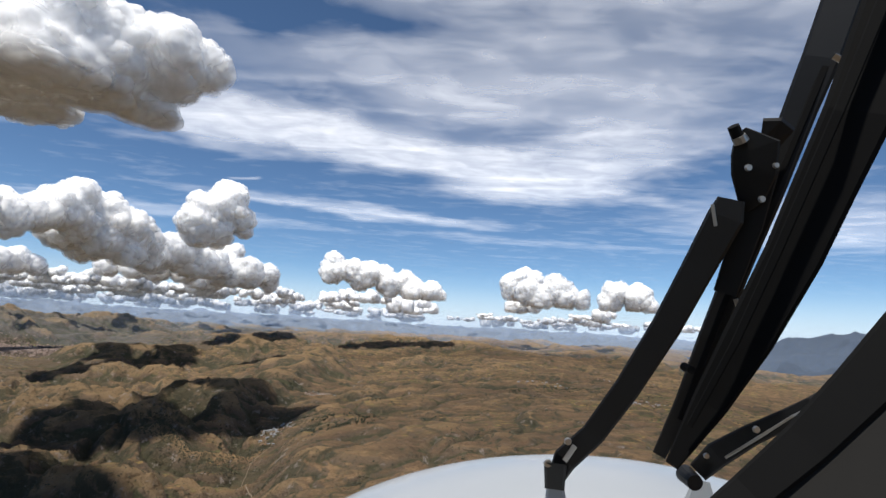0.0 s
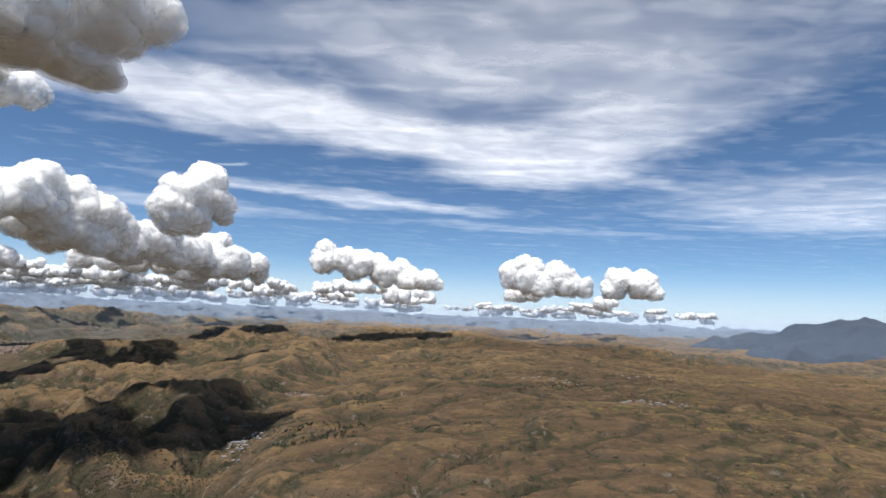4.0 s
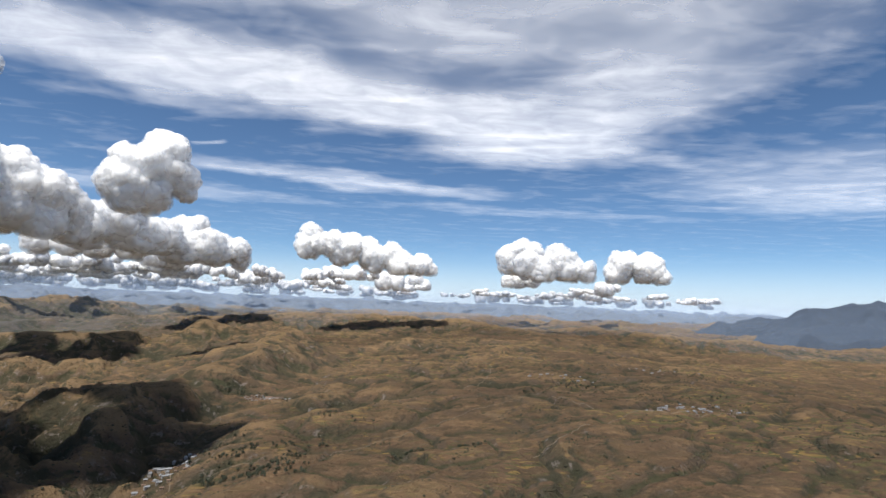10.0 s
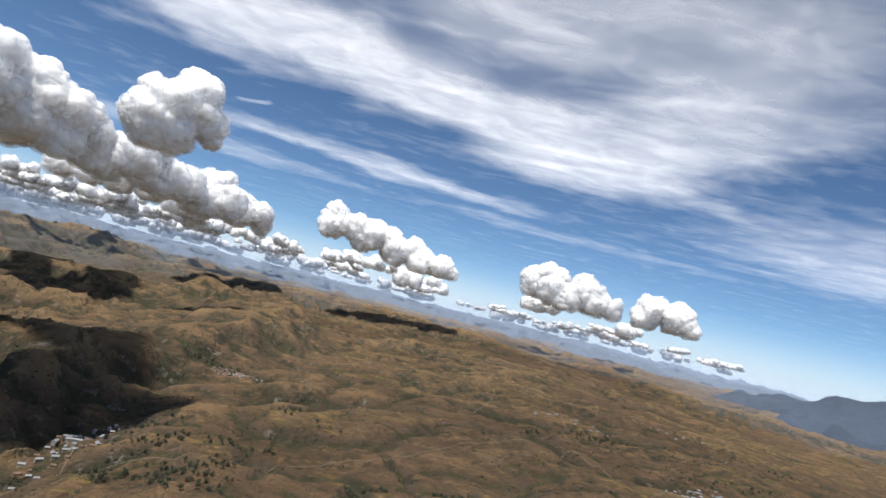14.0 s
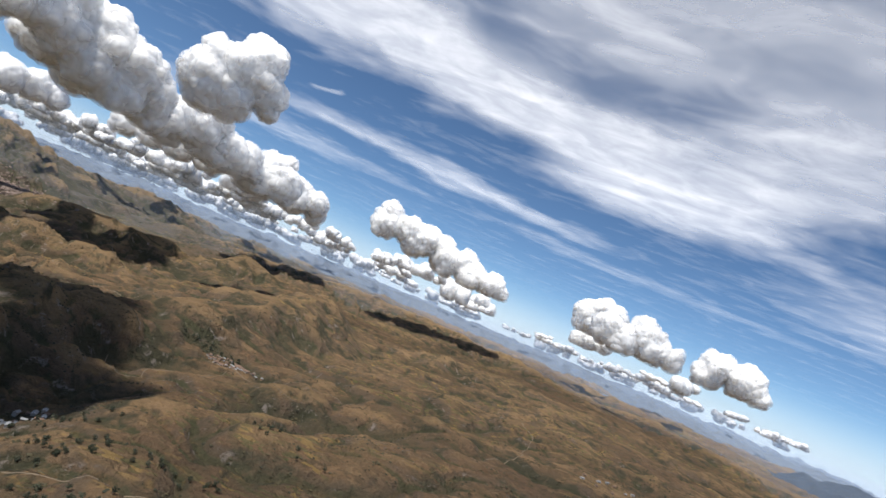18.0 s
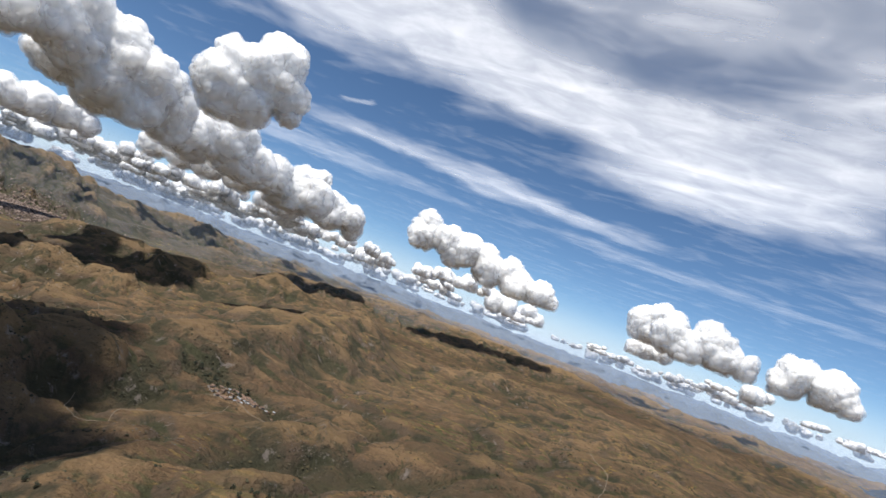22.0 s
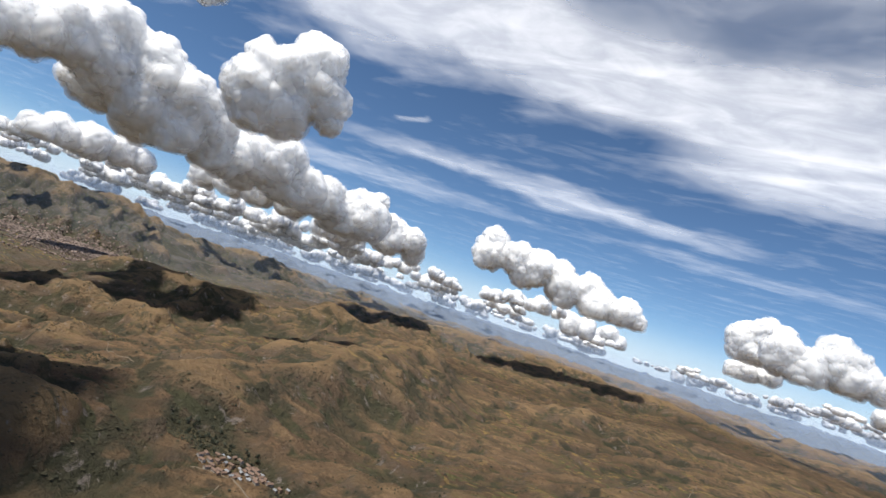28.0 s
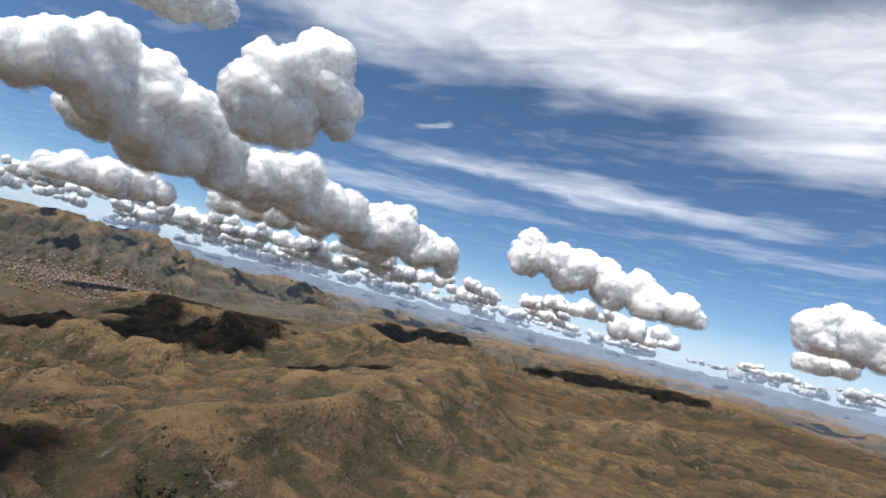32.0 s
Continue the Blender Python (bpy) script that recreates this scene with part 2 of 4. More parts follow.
def veil_thickness(at, add, m, ramp, noise_, mix):
    def stretched(turn, size, scale, detail, rough, warp):
        n = add("ShaderNodeMapping", at)
        n.inputs["Rotation"].default_value, n.inputs["Scale"].default_value = (0, 0, radians(turn)), (*size, 0.0)
        return noise_(n.outputs[0], scale, detail, rough, warp)
    warp = add("ShaderNodeTexNoise", add("ShaderNodeVectorMath", at, (1.0, 1.0, 0.0), operation="MULTIPLY").outputs[0])
    warp.inputs["Scale"].default_value, warp.inputs["Detail"].default_value = 0.007, 5.0
    push = add("ShaderNodeVectorMath", add("ShaderNodeVectorMath", warp.outputs["Color"], (0.5, 0.5, 0.5), operation="SUBTRACT").outputs[0], (190.0, 190.0, 0.0), operation="MULTIPLY").outputs[0]
    bent = add("ShaderNodeVectorMath", at, push, operation="ADD").outputs[0]
    total = None
    for x, y, a, b, turn, weight in SHEETS:
        away = add("ShaderNodeVectorMath", bent, (-x, -y, 0.0), operation="ADD").outputs[0]
        n = add("ShaderNodeMapping", away)
        n.vector_type = "TEXTURE"
        n.inputs["Rotation"].default_value, n.inputs["Scale"].default_value = (0, 0, radians(turn)), (a, b, 1e6)
        d = add("ShaderNodeVectorMath", n.outputs[0], operation="LENGTH").outputs["Value"]
        w = add("ShaderNodeMapRange", d, 0.15, 1.6, weight, 0.0, interpolation_type="SMOOTHERSTEP").outputs[0]
        total = w if total is None else m("ADD", total, w)
    fibre, tuft = stretched(-20, (0.6, 1.9), 0.009, 7, 0.55, 0.8), stretched(-12, (0.9, 1.2), 0.02, 7, 0.56, 0.6)
    grain = m("ADD", m("MULTIPLY", m("SUBTRACT", fibre, 0.5), 0.7), m("MULTIPLY", m("SUBTRACT", tuft, 0.5), 0.6))
    thick = m("ADD", m("MULTIPLY", m("MINIMUM", total, 1.15), m("ADD", 0.92, grain)), m("MULTIPLY", m("MAXIMUM", m("ADD", grain, 0.06), 0.0), 0.9))
    return ramp(m("MULTIPLY", thick, VEIL), (0.03, 0.0), (0.95, 0.85), interp="LINEAR")


VEIL = 0.43
HIGH_VEIL = vapour("cirrus_veil", veil_thickness, 0.95)


# ---- the land ----
table = np.random.RandomState(7).permutation(256)
slopes = np.array([(math.cos(a * math.pi / 8), math.sin(a * math.pi / 8)) for a in range(16)])


def perlin(x, y):
    xi, yi = np.floor(x).astype(int), np.floor(y).astype(int)
    fx, fy = x - xi, y - yi
    u, v = fx * fx * fx * (fx * (fx * 6 - 15) + 10), fy * fy * fy * (fy * (fy * 6 - 15) + 10)

    def corner(i, j):
        g = slopes[table[(table[(xi + i) & 255] + yi + j) & 255] & 15]
        return g[..., 0] * (fx - i) + g[..., 1] * (fy - j)
    a, b = corner(0, 0) + u * (corner(1, 0) - corner(0, 0)), corner(0, 1) + u * (corner(1, 1) - corner(0, 1))
    return (a + v * (b - a)) * 1.4


def fbm(x, y, octaves, gain=0.5):
    total, size = 0.0, 1.0
    for i in range(octaves):
        total = total + perlin(x + 17.3 * i, y - 9.1 * i) * size
        x, y, size = x * 2.03, y * 2.03, size * gain
    return total


def crests(x, y, octaves, gain=0.5):
    """Noise with sharp crests and branching gullies between them."""
    total, size, weight = 0.0, 1.0, 1.0
    for i in range(octaves):
        n = (1 - np.abs(perlin(x + 31.7 * i, y + 11.9 * i))) ** 2
        total = total + n * size * weight
        weight = np.clip(n * 1.6, 0, 1)
        x, y, size = x * 2.1, y * 2.1, size * gain
    return total - 1.0


def smooth(a, b, v):
    t = np.clip((v - a) / (b - a), 0, 1)
    return t * t * (3 - 2 * t)


def along(x, y, line):
    """The distance from a polyline of (x, y, height) the height at the nearest point of it, and how far along it that is."""
    best, level, place, run = np.full(x.shape, 1e9), np.zeros(x.shape), np.zeros(x.shape), 0.0
    for (ax, ay, az), (bx, by, bz) in zip(line, line[1:]):
        dx, dy = bx - ax, by - ay
        t = np.clip(((x - ax) * dx + (y - ay) * dy) / (dx * dx + dy * dy), 0, 1)
        d = np.hypot(x - ax - t * dx, y - ay - t * dy)
        near = d < best
        size = math.hypot(dx, dy)
        best, level, place = np.where(near, d, best), np.where(near, az + t * (bz - az), level), np.where(near, run + t * size, place)
        run += size
    return best, level, place


# crest lines: slope of the flanks, then points on the crest
RIDGES = [
    (0.30, [(-165, 345, 15), (-124, 372, 23), (-119, 425, 24), (-114, 482, 30), (-130, 545, 29), (-146, 612, 32), (-165, 700, 27)]),
    (0.55, [(-170, 318, 16), (-122, 328, 24), (-112, 296, 20), (-105, 272, 13)]),
    (0.50, [(-260, 300, 10), (-165, 262, 14), (-112, 246, 15), (-98, 232, 8)]),
    (0.50, [(-230, 215, 6), (-140, 192, 10), (-78, 172, 6)]),
    (0.45, [(-150, 120, 4), (-70, 100, 2)]),
    (0.42, [(-330, 470, 10), (-262, 472, 13), (-231, 476, 18), (-200, 455, 12)]),
    (0.42, [(-300, 420, 8), (-245, 430, 11), (-205, 420, 9)]),
    (0.42, [(-290, 350, 4), (-235, 362, 7), (-190, 350, 7)]),
    (0.36, [(-385, 565, 17), (-338, 568, 24), (-285, 598, 22), (-250, 622, 15)]),
    (0.40, [(-250, 618, 26), (-229, 634, 35), (-185, 645, 26), (-150, 655, 22)]),
    (0.27, [(-870, 640, 66), (-784, 773, 66), (-752, 822, 74), (-712, 880, 60), (-700, 980, 45), (-660, 1110, 48)]),
    (0.16, [(-34, 392, 17), (0, 440, 22), (45, 482, 22)]),
    (0.16, [(10, 560, 21), (80, 600, 27), (150, 585, 21)]),
    (0.18, [(-30, 640, 24), (30, 705, 31), (60, 720, 27)]),
    (0.16, [(60, 420, 26), (120, 450, 24), (190, 440, 16)]),
    (0.20, [(-60, 930, 30), (40, 960, 36), (110, 900, 30), (150, 830, 24)]),
    (0.20, [(-440, 930, 34), (-400, 925, 30), (-300, 960, 34), (-200, 1010, 36), (-110, 990, 40), (-40, 1010, 34)]),
    (0.22, [(240, 980, 26), (330, 930, 30), (420, 900, 26), (520, 860, 18), (640, 800, 4), (760, 720, -10)]),
]
VALLEYS = [
    (18, [(-50, 40, -16), (-70, 170, -6), (-86, 250, 3), (-92, 322, 9), (-82, 365, 12)]),
    (20, [(-82, 365, 12), (-80, 450, 13), (-58, 519, 13), (-105, 645, 13), (-165, 760, 14)]),
    (14, [(-62, 322, 12), (-38, 340, 10), (-15, 352, 16)]),
    (34, [(-175, 396, 10), (-215, 445, 4), (-300, 400, 0)]),
    (60, [(40, 720, 14), (130, 690, 8), (230, 660, 0)]),
]


def land(x, y):
    r = np.hypot(x, y - 150)
    border = np.interp(y, [0, 200, 280, 330, 380, 500, 700, 1000, 3000], [-32, -44, -62, -92, -150, -175, -240, -300, -900])
    west = smooth(0, 60, border - x + fbm(x / 60, y / 60, 3) * 14)
    plain = 19 + np.clip(x + 20, -40, 70) * 0.11 - 18 * smooth(110, 420, x) + 4.0 * fbm(x / 120, y / 120, 3) - 4 * smooth(420, 560, y)
    low = 1 + 4 * fbm(x / 90 + 5, y / 90, 3)
    h = plain + (low - plain) * west
    far = smooth(600, 1250, r)
    h = h + far * (20 - h) + far * 9 * fbm(x / 330, y / 330, 4)
    city = np.exp(-((x + 490) ** 2 + (y - 640) ** 2) / 170 ** 2)
    h = h + (4 - h) * np.clip(city * 1.5, 0, 1)
    bend_x, bend_y = 11 * fbm(x / 45, y / 45, 3), 11 * fbm(x / 45 + 7, y / 45, 3)
    flank = np.zeros(x.shape)
    for steep, line in RIDGES:
        d, top, run = along(x + bend_x, y + bend_y, line)
        # gullies and spurs run straight down the flanks
        scale = 1 + 0.9 * (top > 40)
        cut = 1 - np.abs(perlin(run / (19 * scale) + line[0][0], d / (75 * scale))) * 1.6 + 0.6 * perlin(run / 7.5, d / 34) + 0.3 * perlin(run / 3.4, d / 20)
        crest = top - steep * (np.sqrt(d * d + 49) - 7) - 4.8 * scale * smooth(3, 26 * scale, d) * cut + 1.2
        flank = np.maximum(flank, np.exp(-((d - 22) / 16) ** 2))
        h = 1.6 * np.logaddexp(h / 1.6, np.maximum(crest, -60) / 1.6)
    for width, line in VALLEYS:
        d, floor, _ = along(x + 0.7 * bend_y, y + 0.7 * bend_x, line)
        h = h + (np.minimum(floor, h) - h) * np.exp(-(d / width) ** 2)
    flat = np.clip(city * 2, 0, 0.8)
    rough = (0.80 + 0.60 * west * (1 - 0.4 * far) + 0.3 * far) * (1 - flat)
    h = h + rough * (2.3 + 1.2 * west + 3.0 * far) * (crests((x + bend_x) / 105 + 3, (y + bend_y) / 105, 6, 0.4) - 0.3) + rough * (1.0 + 1.0 * far) * fbm(x / 38, y / 38, 4, 0.42)
    h = h + far * 17 * crests((x + 2 * bend_x) / 290, (y + 2 * bend_y) / 290, 6, 0.4)
    h = h + rough * (1 - 0.6 * far) * (1.7 + 1.8 * flank + 1.0 * west) * (crests((x + bend_y) / 30, (y + bend_x) / 32, 5, 0.46) - 0.2) + rough * 0.3 * fbm(x / 8, y / 8, 3, 0.5)
    # narrow gullies that branch over the open land
    vein = 1 - np.abs(perlin((x + 2.2 * bend_x) / 78 + 9, (y + 2.2 * bend_y) / 62)) * 1.5
    twig = 1 - np.abs(perlin((x + 1.6 * bend_y) / 31 + 2, (y + 1.6 * bend_x) / 27)) * 1.6
    h = h - rough * (1 - 0.5 * far) * (3.4 * np.clip(vein, 0, 1) ** 7 + 1.9 * np.clip(twig, 0, 1) ** 6)
    h = h - 60 * smooth(2100, 2700, r)
    # small terraces on the open land
    t = h / 1.0
    return h + 0.5 * (1 - far) * (np.floor(t) + smooth(0.5, 1.0, t - np.floor(t)) - t)


def sheet(name, columns, rows, height, mat, centre=(0, -60)):
    """A heightfield over rings and spokes round a centre."""
    a, r = np.meshgrid(np.radians(columns), rows)
    x, y = centre[0] + r * np.sin(a), centre[1] + r * np.cos(a)
    z = height(x, y)
    n, k = len(rows), len(columns)
    i = np.arange((n - 1) * (k - 1))
    i = i // (k - 1) * k + i % (k - 1)
    me = bpy.data.meshes.new(name)
    me.vertices.add(n * k)
    me.vertices.foreach_set("co", np.stack((x, y, z), -1).ravel())
    faces = np.stack((i, i + 1, i + k + 1, i + k), -1)[:, ::-1]
    me.loops.add(faces.size)
    me.loops.foreach_set("vertex_index", faces.ravel())
    me.polygons.add(len(faces))
    me.polygons.foreach_set("loop_start", np.arange(0, faces.size, 4))
    me.polygons.foreach_set("use_smooth", np.ones(len(faces), bool))
    me.update(calc_edges=True)
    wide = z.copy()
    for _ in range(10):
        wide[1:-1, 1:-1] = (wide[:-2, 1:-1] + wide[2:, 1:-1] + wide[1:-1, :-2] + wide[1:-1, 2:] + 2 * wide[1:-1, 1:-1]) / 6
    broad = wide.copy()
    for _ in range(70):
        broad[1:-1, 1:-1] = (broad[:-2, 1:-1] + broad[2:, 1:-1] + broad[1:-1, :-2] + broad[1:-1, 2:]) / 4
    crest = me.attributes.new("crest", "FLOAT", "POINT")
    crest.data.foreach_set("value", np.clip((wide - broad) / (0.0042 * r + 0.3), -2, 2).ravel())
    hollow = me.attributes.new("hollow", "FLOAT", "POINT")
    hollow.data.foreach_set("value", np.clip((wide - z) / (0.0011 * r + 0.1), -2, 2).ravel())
    me.materials.append(mat)
    return new(name, me)


spokes = np.concatenate((np.arange(-180, -72, 3.0), np.arange(-72, 42, 0.13), np.arange(42, 180.1, 3.0)))
rings = np.concatenate(([1.0, 30.0, 60.0, 80.0], 95 * np.exp(np.arange(0, 2.7, 0.0046)), 1415 * np.exp(np.arange(0, 1.2, 0.012))))
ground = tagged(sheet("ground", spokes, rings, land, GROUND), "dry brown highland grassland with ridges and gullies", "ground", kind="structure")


level = np.empty(len(ground.data.vertices) * 3)
ground.data.vertices.foreach_get("co", level)
level = level.reshape(len(rings), len(spokes), 3)[..., 2]


def surface(x, y):
    """The height of the ground sheet itself."""
    x, y = np.asarray(x, float), np.asarray(y, float) + 60
    i = np.clip(np.interp(np.hypot(x, y), rings, np.arange(len(rings))), 0, len(rings) - 1.001)
    j = np.clip(np.interp(np.degrees(np.arctan2(x, y)), spokes, np.arange(len(spokes))), 0, len(spokes) - 1.001)
    a, b = i.astype(int), j.astype(int)
    u, w = i - a, j - b
    return (level[a, b] * (1 - u) + level[a + 1, b] * u) * (1 - w) + (level[a, b + 1] * (1 - u) + level[a + 1, b + 1] * u) * w


def ground_z(x, y):
    return float(surface(x, y))


def range_mesh(name, columns, rows, crest, mat, label):
    return tagged(sheet(name, columns, rows, crest, mat), label, "mountains", kind="structure")


# the blue of distance haze is painted into both base colours
BLUE_RANGE = simple("haze_blue_slopes", (0.030, 0.045, 0.072), (0.048, 0.062, 0.085), 0.02, 0.95, bump=0.6, distance=4)
FAR_RANGE = simple("pale_haze_slopes", (0.078, 0.096, 0.128), (0.115, 0.132, 0.158), 0.01, 0.95, bump=0.5, distance=6)


def side_range(x, y):
    d, top, _ = along(x + 30 * fbm(x / 160, y / 160, 3), y, [(300, 1640, -50), (520, 1440, -20), (620, 1400, 15), (700, 1330, 45), (790, 1190, 80), (850, 1150, 94), (920, 1110, 84), (1000, 1040, 92), (1300, 760, 80)])
    return np.maximum(top - 0.34 * (np.sqrt(d * d + 100) - 10) + 14 * crests(x / 120, y / 120, 6), -60)


def far_range(x, y):
    r = np.hypot(x, y)
    a = np.degrees(np.arctan2(x, y))
    rise = 26 * smooth(1900, 2500, r) + 14 * smooth(2600, 4000, r)
    return 8 + rise + smooth(1850, 2300, r) * (34 * (crests(x / 240, y / 240, 6, 0.5) - 0.15) + 12 * fbm(x / 900, y / 900, 3)) + 30 * np.exp(-((r - 4050) / 260) ** 2) * crests(a / 4, r / 900, 5)


range_mesh("mountain_range", np.arange(8, 62, 0.16), np.arange(900, 1900, 7.0), side_range, BLUE_RANGE, "mountain range beyond the valley, painted dark haze blue")
range_mesh("distant_mountains", np.arange(-82, 62, 0.16), 1850 * np.exp(np.arange(0, 0.88, 0.006)), far_range, FAR_RANGE, "mountain country out to the horizon, painted faint haze blue")


# ---- clouds ----
unit = bmesh.new()
bmesh.ops.create_icosphere(unit, subdivisions=2, radius=1)
BALL = np.array([v.co for v in unit.verts])
BALL_TRI = np.array([[v.index for v in f.verts] for f in unit.faces])
unit.free()
corners3 = np.array([(a, b, c) for a in (-1, 0, 1) for b in (-1, 0, 1) for c in (-1, 0, 1) if abs(a) + abs(b) + abs(c) == 2] * 2)[:16].astype(float)


def perlin3(p):
    i = np.floor(p).astype(int)
    f = p - i
    u = f * f * f * (f * (f * 6 - 15) + 10)

    def corner(a, b, c):
        g = corners3[table[(table[(table[(i[:, 0] + a) & 255] + i[:, 1] + b) & 255] + i[:, 2] + c) & 255] & 15]
        return (g * (f - (a, b, c))).sum(1)
    x = [[corner(0, b, c) + u[:, 0] * (corner(1, b, c) - corner(0, b, c)) for c in (0, 1)] for b in (0, 1)]
    y = [x[0][c] + u[:, 1] * (x[1][c] - x[0][c]) for c in (0, 1)]
    return y[0] + u[:, 2] * (y[1] - y[0])


def raw_mesh(name, v, faces, smooth_=True):
    me = bpy.data.meshes.new(name)
    me.vertices.add(len(v))
    me.vertices.foreach_set("co", np.asarray(v, float).ravel())
    me.loops.add(faces.size)
    me.loops.foreach_set("vertex_index", faces.ravel())
    me.polygons.add(len(faces))
    me.polygons.foreach_set("loop_start", np.arange(0, faces.size, faces.shape[1]))
    me.polygons.foreach_set("use_smooth", np.full(len(faces), smooth_))
    me.update(calc_edges=True)
    return me


def puff_mesh(name, lumps, base, seed, voxel, flat=0.12, shell=0.055):
    """Cauliflower heads heaped on the given lumps (x, y, z, radius), melted into one skin over a flat base."""
    rng = np.random.RandomState(seed)
    balls = []
    for x, y, z, r in lumps:
        balls.append((x, y, z, r * 0.97))
        for _ in range(16):
            d = rng.normal((0, 0, 0.25), (1, 1, 0.85))
            d /= np.linalg.norm(d)
            s = r * rng.uniform(0.26, 0.50)
            c = np.array((x, y, z)) + d * (r * 1.08 - s)
            balls.append((*c, s))
            for _ in range(6 if d[2] > -0.2 else 2):
                e = d + rng.normal((0, 0, 0.15), 0.75)
                e /= np.linalg.norm(e)
                q = s * rng.uniform(0.26, 0.48)
                balls.append((*(c + e * (s * 1.06 - q)), q))
    b = np.array(balls)
    v = (BALL[None] * b[:, None, 3:] + b[:, None, :3]).reshape(-1, 3)
    f = (BALL_TRI[None] + np.arange(len(b))[:, None, None] * len(BALL)).reshape(-1, 3)
    tmp = new("tmp", raw_mesh("tmp", v, f))
    mod = tmp.modifiers.new("melt", "REMESH")
    mod.mode, mod.voxel_size = "VOXEL", voxel
    relax = tmp.modifiers.new("relax", "SMOOTH")
    relax.factor, relax.iterations = 0.5, 9
    me = bpy.data.meshes.new_from_object(tmp.evaluated_get(bpy.context.evaluated_depsgraph_get()))
    bpy.data.objects.remove(tmp)
    n = len(me.vertices)
    co, no = np.empty(n * 3), np.empty(n * 3)
    me.vertices.foreach_get("co", co)
    me.vertices.foreach_get("normal", no)
    co, no = co.reshape(-1, 3), no.reshape(-1, 3)
    size = float(np.median([r for *_, r in lumps]))
    q = co / size + (seed * 7.7, seed * 3.1, 0.0)
    # billows are crisp on the heads and smooth out towards the base
    crisp = np.clip((co[:, 2] - base) / (1.3 * size), 0.25, 1)
    amount = 0.20 * perlin3(q * 0.9) + 0.20 * (np.abs(perlin3(q * 1.9)) - 0.2) + crisp * (0.12 * (np.abs(perlin3(q * 4.1)) - 0.2) + 0.06 * (np.abs(perlin3(q * 8.3)) - 0.2))
    co = co + no * (amount * size)[:, None]
    soft = base + 0.10 * size * perlin3(q * (1.3, 1.3, 0.0))
    co[:, 2] = np.where(co[:, 2] < soft, soft + (co[:, 2] - soft) * flat, co[:, 2])
    me.vertices.foreach_set("co", co.ravel())
    me.update()
    no = np.empty(n * 3)
    me.vertices.foreach_get("normal", no)
    no = no.reshape(-1, 3)
    quads = np.empty(len(me.loops), int)
    me.loops.foreach_get("vertex_index", quads)
    quads = quads.reshape(-1, 4)
    bpy.data.meshes.remove(me)
    # the dense body, and a thin torn layer round it
    me = raw_mesh(name, co, quads)
    me.materials.append(CLOUD)
    if not shell:
        return me, None
    torn = 0.7 + 1.2 * np.clip(perlin3(q * 1.7 + 3.3) + 0.2, 0, 1)
    outer = raw_mesh("veil", np.concatenate((co + no * (size * shell * torn)[:, None], co + no * (size * shell * 2.1 * torn)[:, None])), np.concatenate((quads, quads + n)))
    outer.materials.append(WISPS)
    return me, outer


def raise_cloud(meshes, matrix, label):
    ob = new("cumulus_cloud", meshes[0])
    ob.matrix_world = matrix
    if meshes[1]:
        new("veil", meshes[1]).parent = ob
    return tagged(ob, label, "cloud", group="cumulus clouds")


def cloud(lumps, base, seed, label, voxel=1.6, flat=0.12, shell=0.055):
    x, y = lumps[0][:2]
    moved = [(a - x, b - y, c - base, r) for a, b, c, r in lumps]
    return raise_cloud(puff_mesh("cumulus_cloud", moved, 0.0, seed, voxel, flat, shell), Matrix.Translation((x, y, base)), label)


cloud([(-224, 503, 158, 20), (-218, 508, 171, 17), (-238, 491, 142, 18), (-237, 492, 157, 14), (-210, 514, 153, 14), (-225, 502, 137, 16), (-205, 518, 141, 8), (-243, 487, 145, 9), (-236, 492, 128, 11)],
      122, 11, "tall dense white cumulus head", 1.1, 0.4)
cloud([(-346, 434, 133, 17), (-341, 453, 143, 20), (-338, 467, 156, 17), (-336, 471, 134, 17), (-334, 482, 155, 11), (-324, 495, 142, 19), (-326, 492, 122, 17), (-315, 514, 135, 20), (-317, 514, 116, 18),
       (-317, 542, 124, 19), (-316, 544, 112, 15), (-329, 489, 114, 10), (-324, 495, 154, 11), (-312, 533, 142, 9), (-352, 410, 128, 18), (-360, 385, 130, 17), (-366, 490, 128, 20), (-370, 530, 122, 20)], 101, 12, "long grey-bottomed cumulus bank with white heads", 1.5)
cloud([(-333, 596, 125, 19), (-323, 619, 129, 22), (-314, 626, 139, 14), (-329, 575, 118, 17), (-306, 645, 119, 21), (-316, 638, 112, 14), (-301, 673, 120, 19), (-290, 683, 114, 11), (-345, 610, 116, 18)],
      102, 13, "broad shaded cumulus bank with a flat grey base", 1.5)
cloud([(-367, 845, 145, 23), (-348, 856, 160, 12), (-362, 848, 130, 24), (-336, 885, 127, 27), (-308, 899, 129, 18), (-385, 857, 114, 23), (-392, 829, 110, 18), (-311, 920, 114, 16)], 98, 14,
      "bright cumulus bank behind the dark one", 1.8)
cloud([(-132, 226, 171, 18), (-120, 232, 173, 11), (-148, 211, 167, 20), (-157, 200, 168, 19), (-155, 215, 150, 16), (-144, 234, 147, 13), (-161, 190, 148, 21), (-172, 186, 158, 22), (-185, 205, 150, 24), (-196, 225, 148, 22),
       (-200, 180, 145, 26), (-166, 258, 188, 18), (-184, 274, 194, 20), (-152, 246, 184, 12), (-204, 258, 185, 22), (-200, 284, 200, 16)], 150, 15, "large bright cumulus with torn edges", 1.3, 0.3, 0.04)
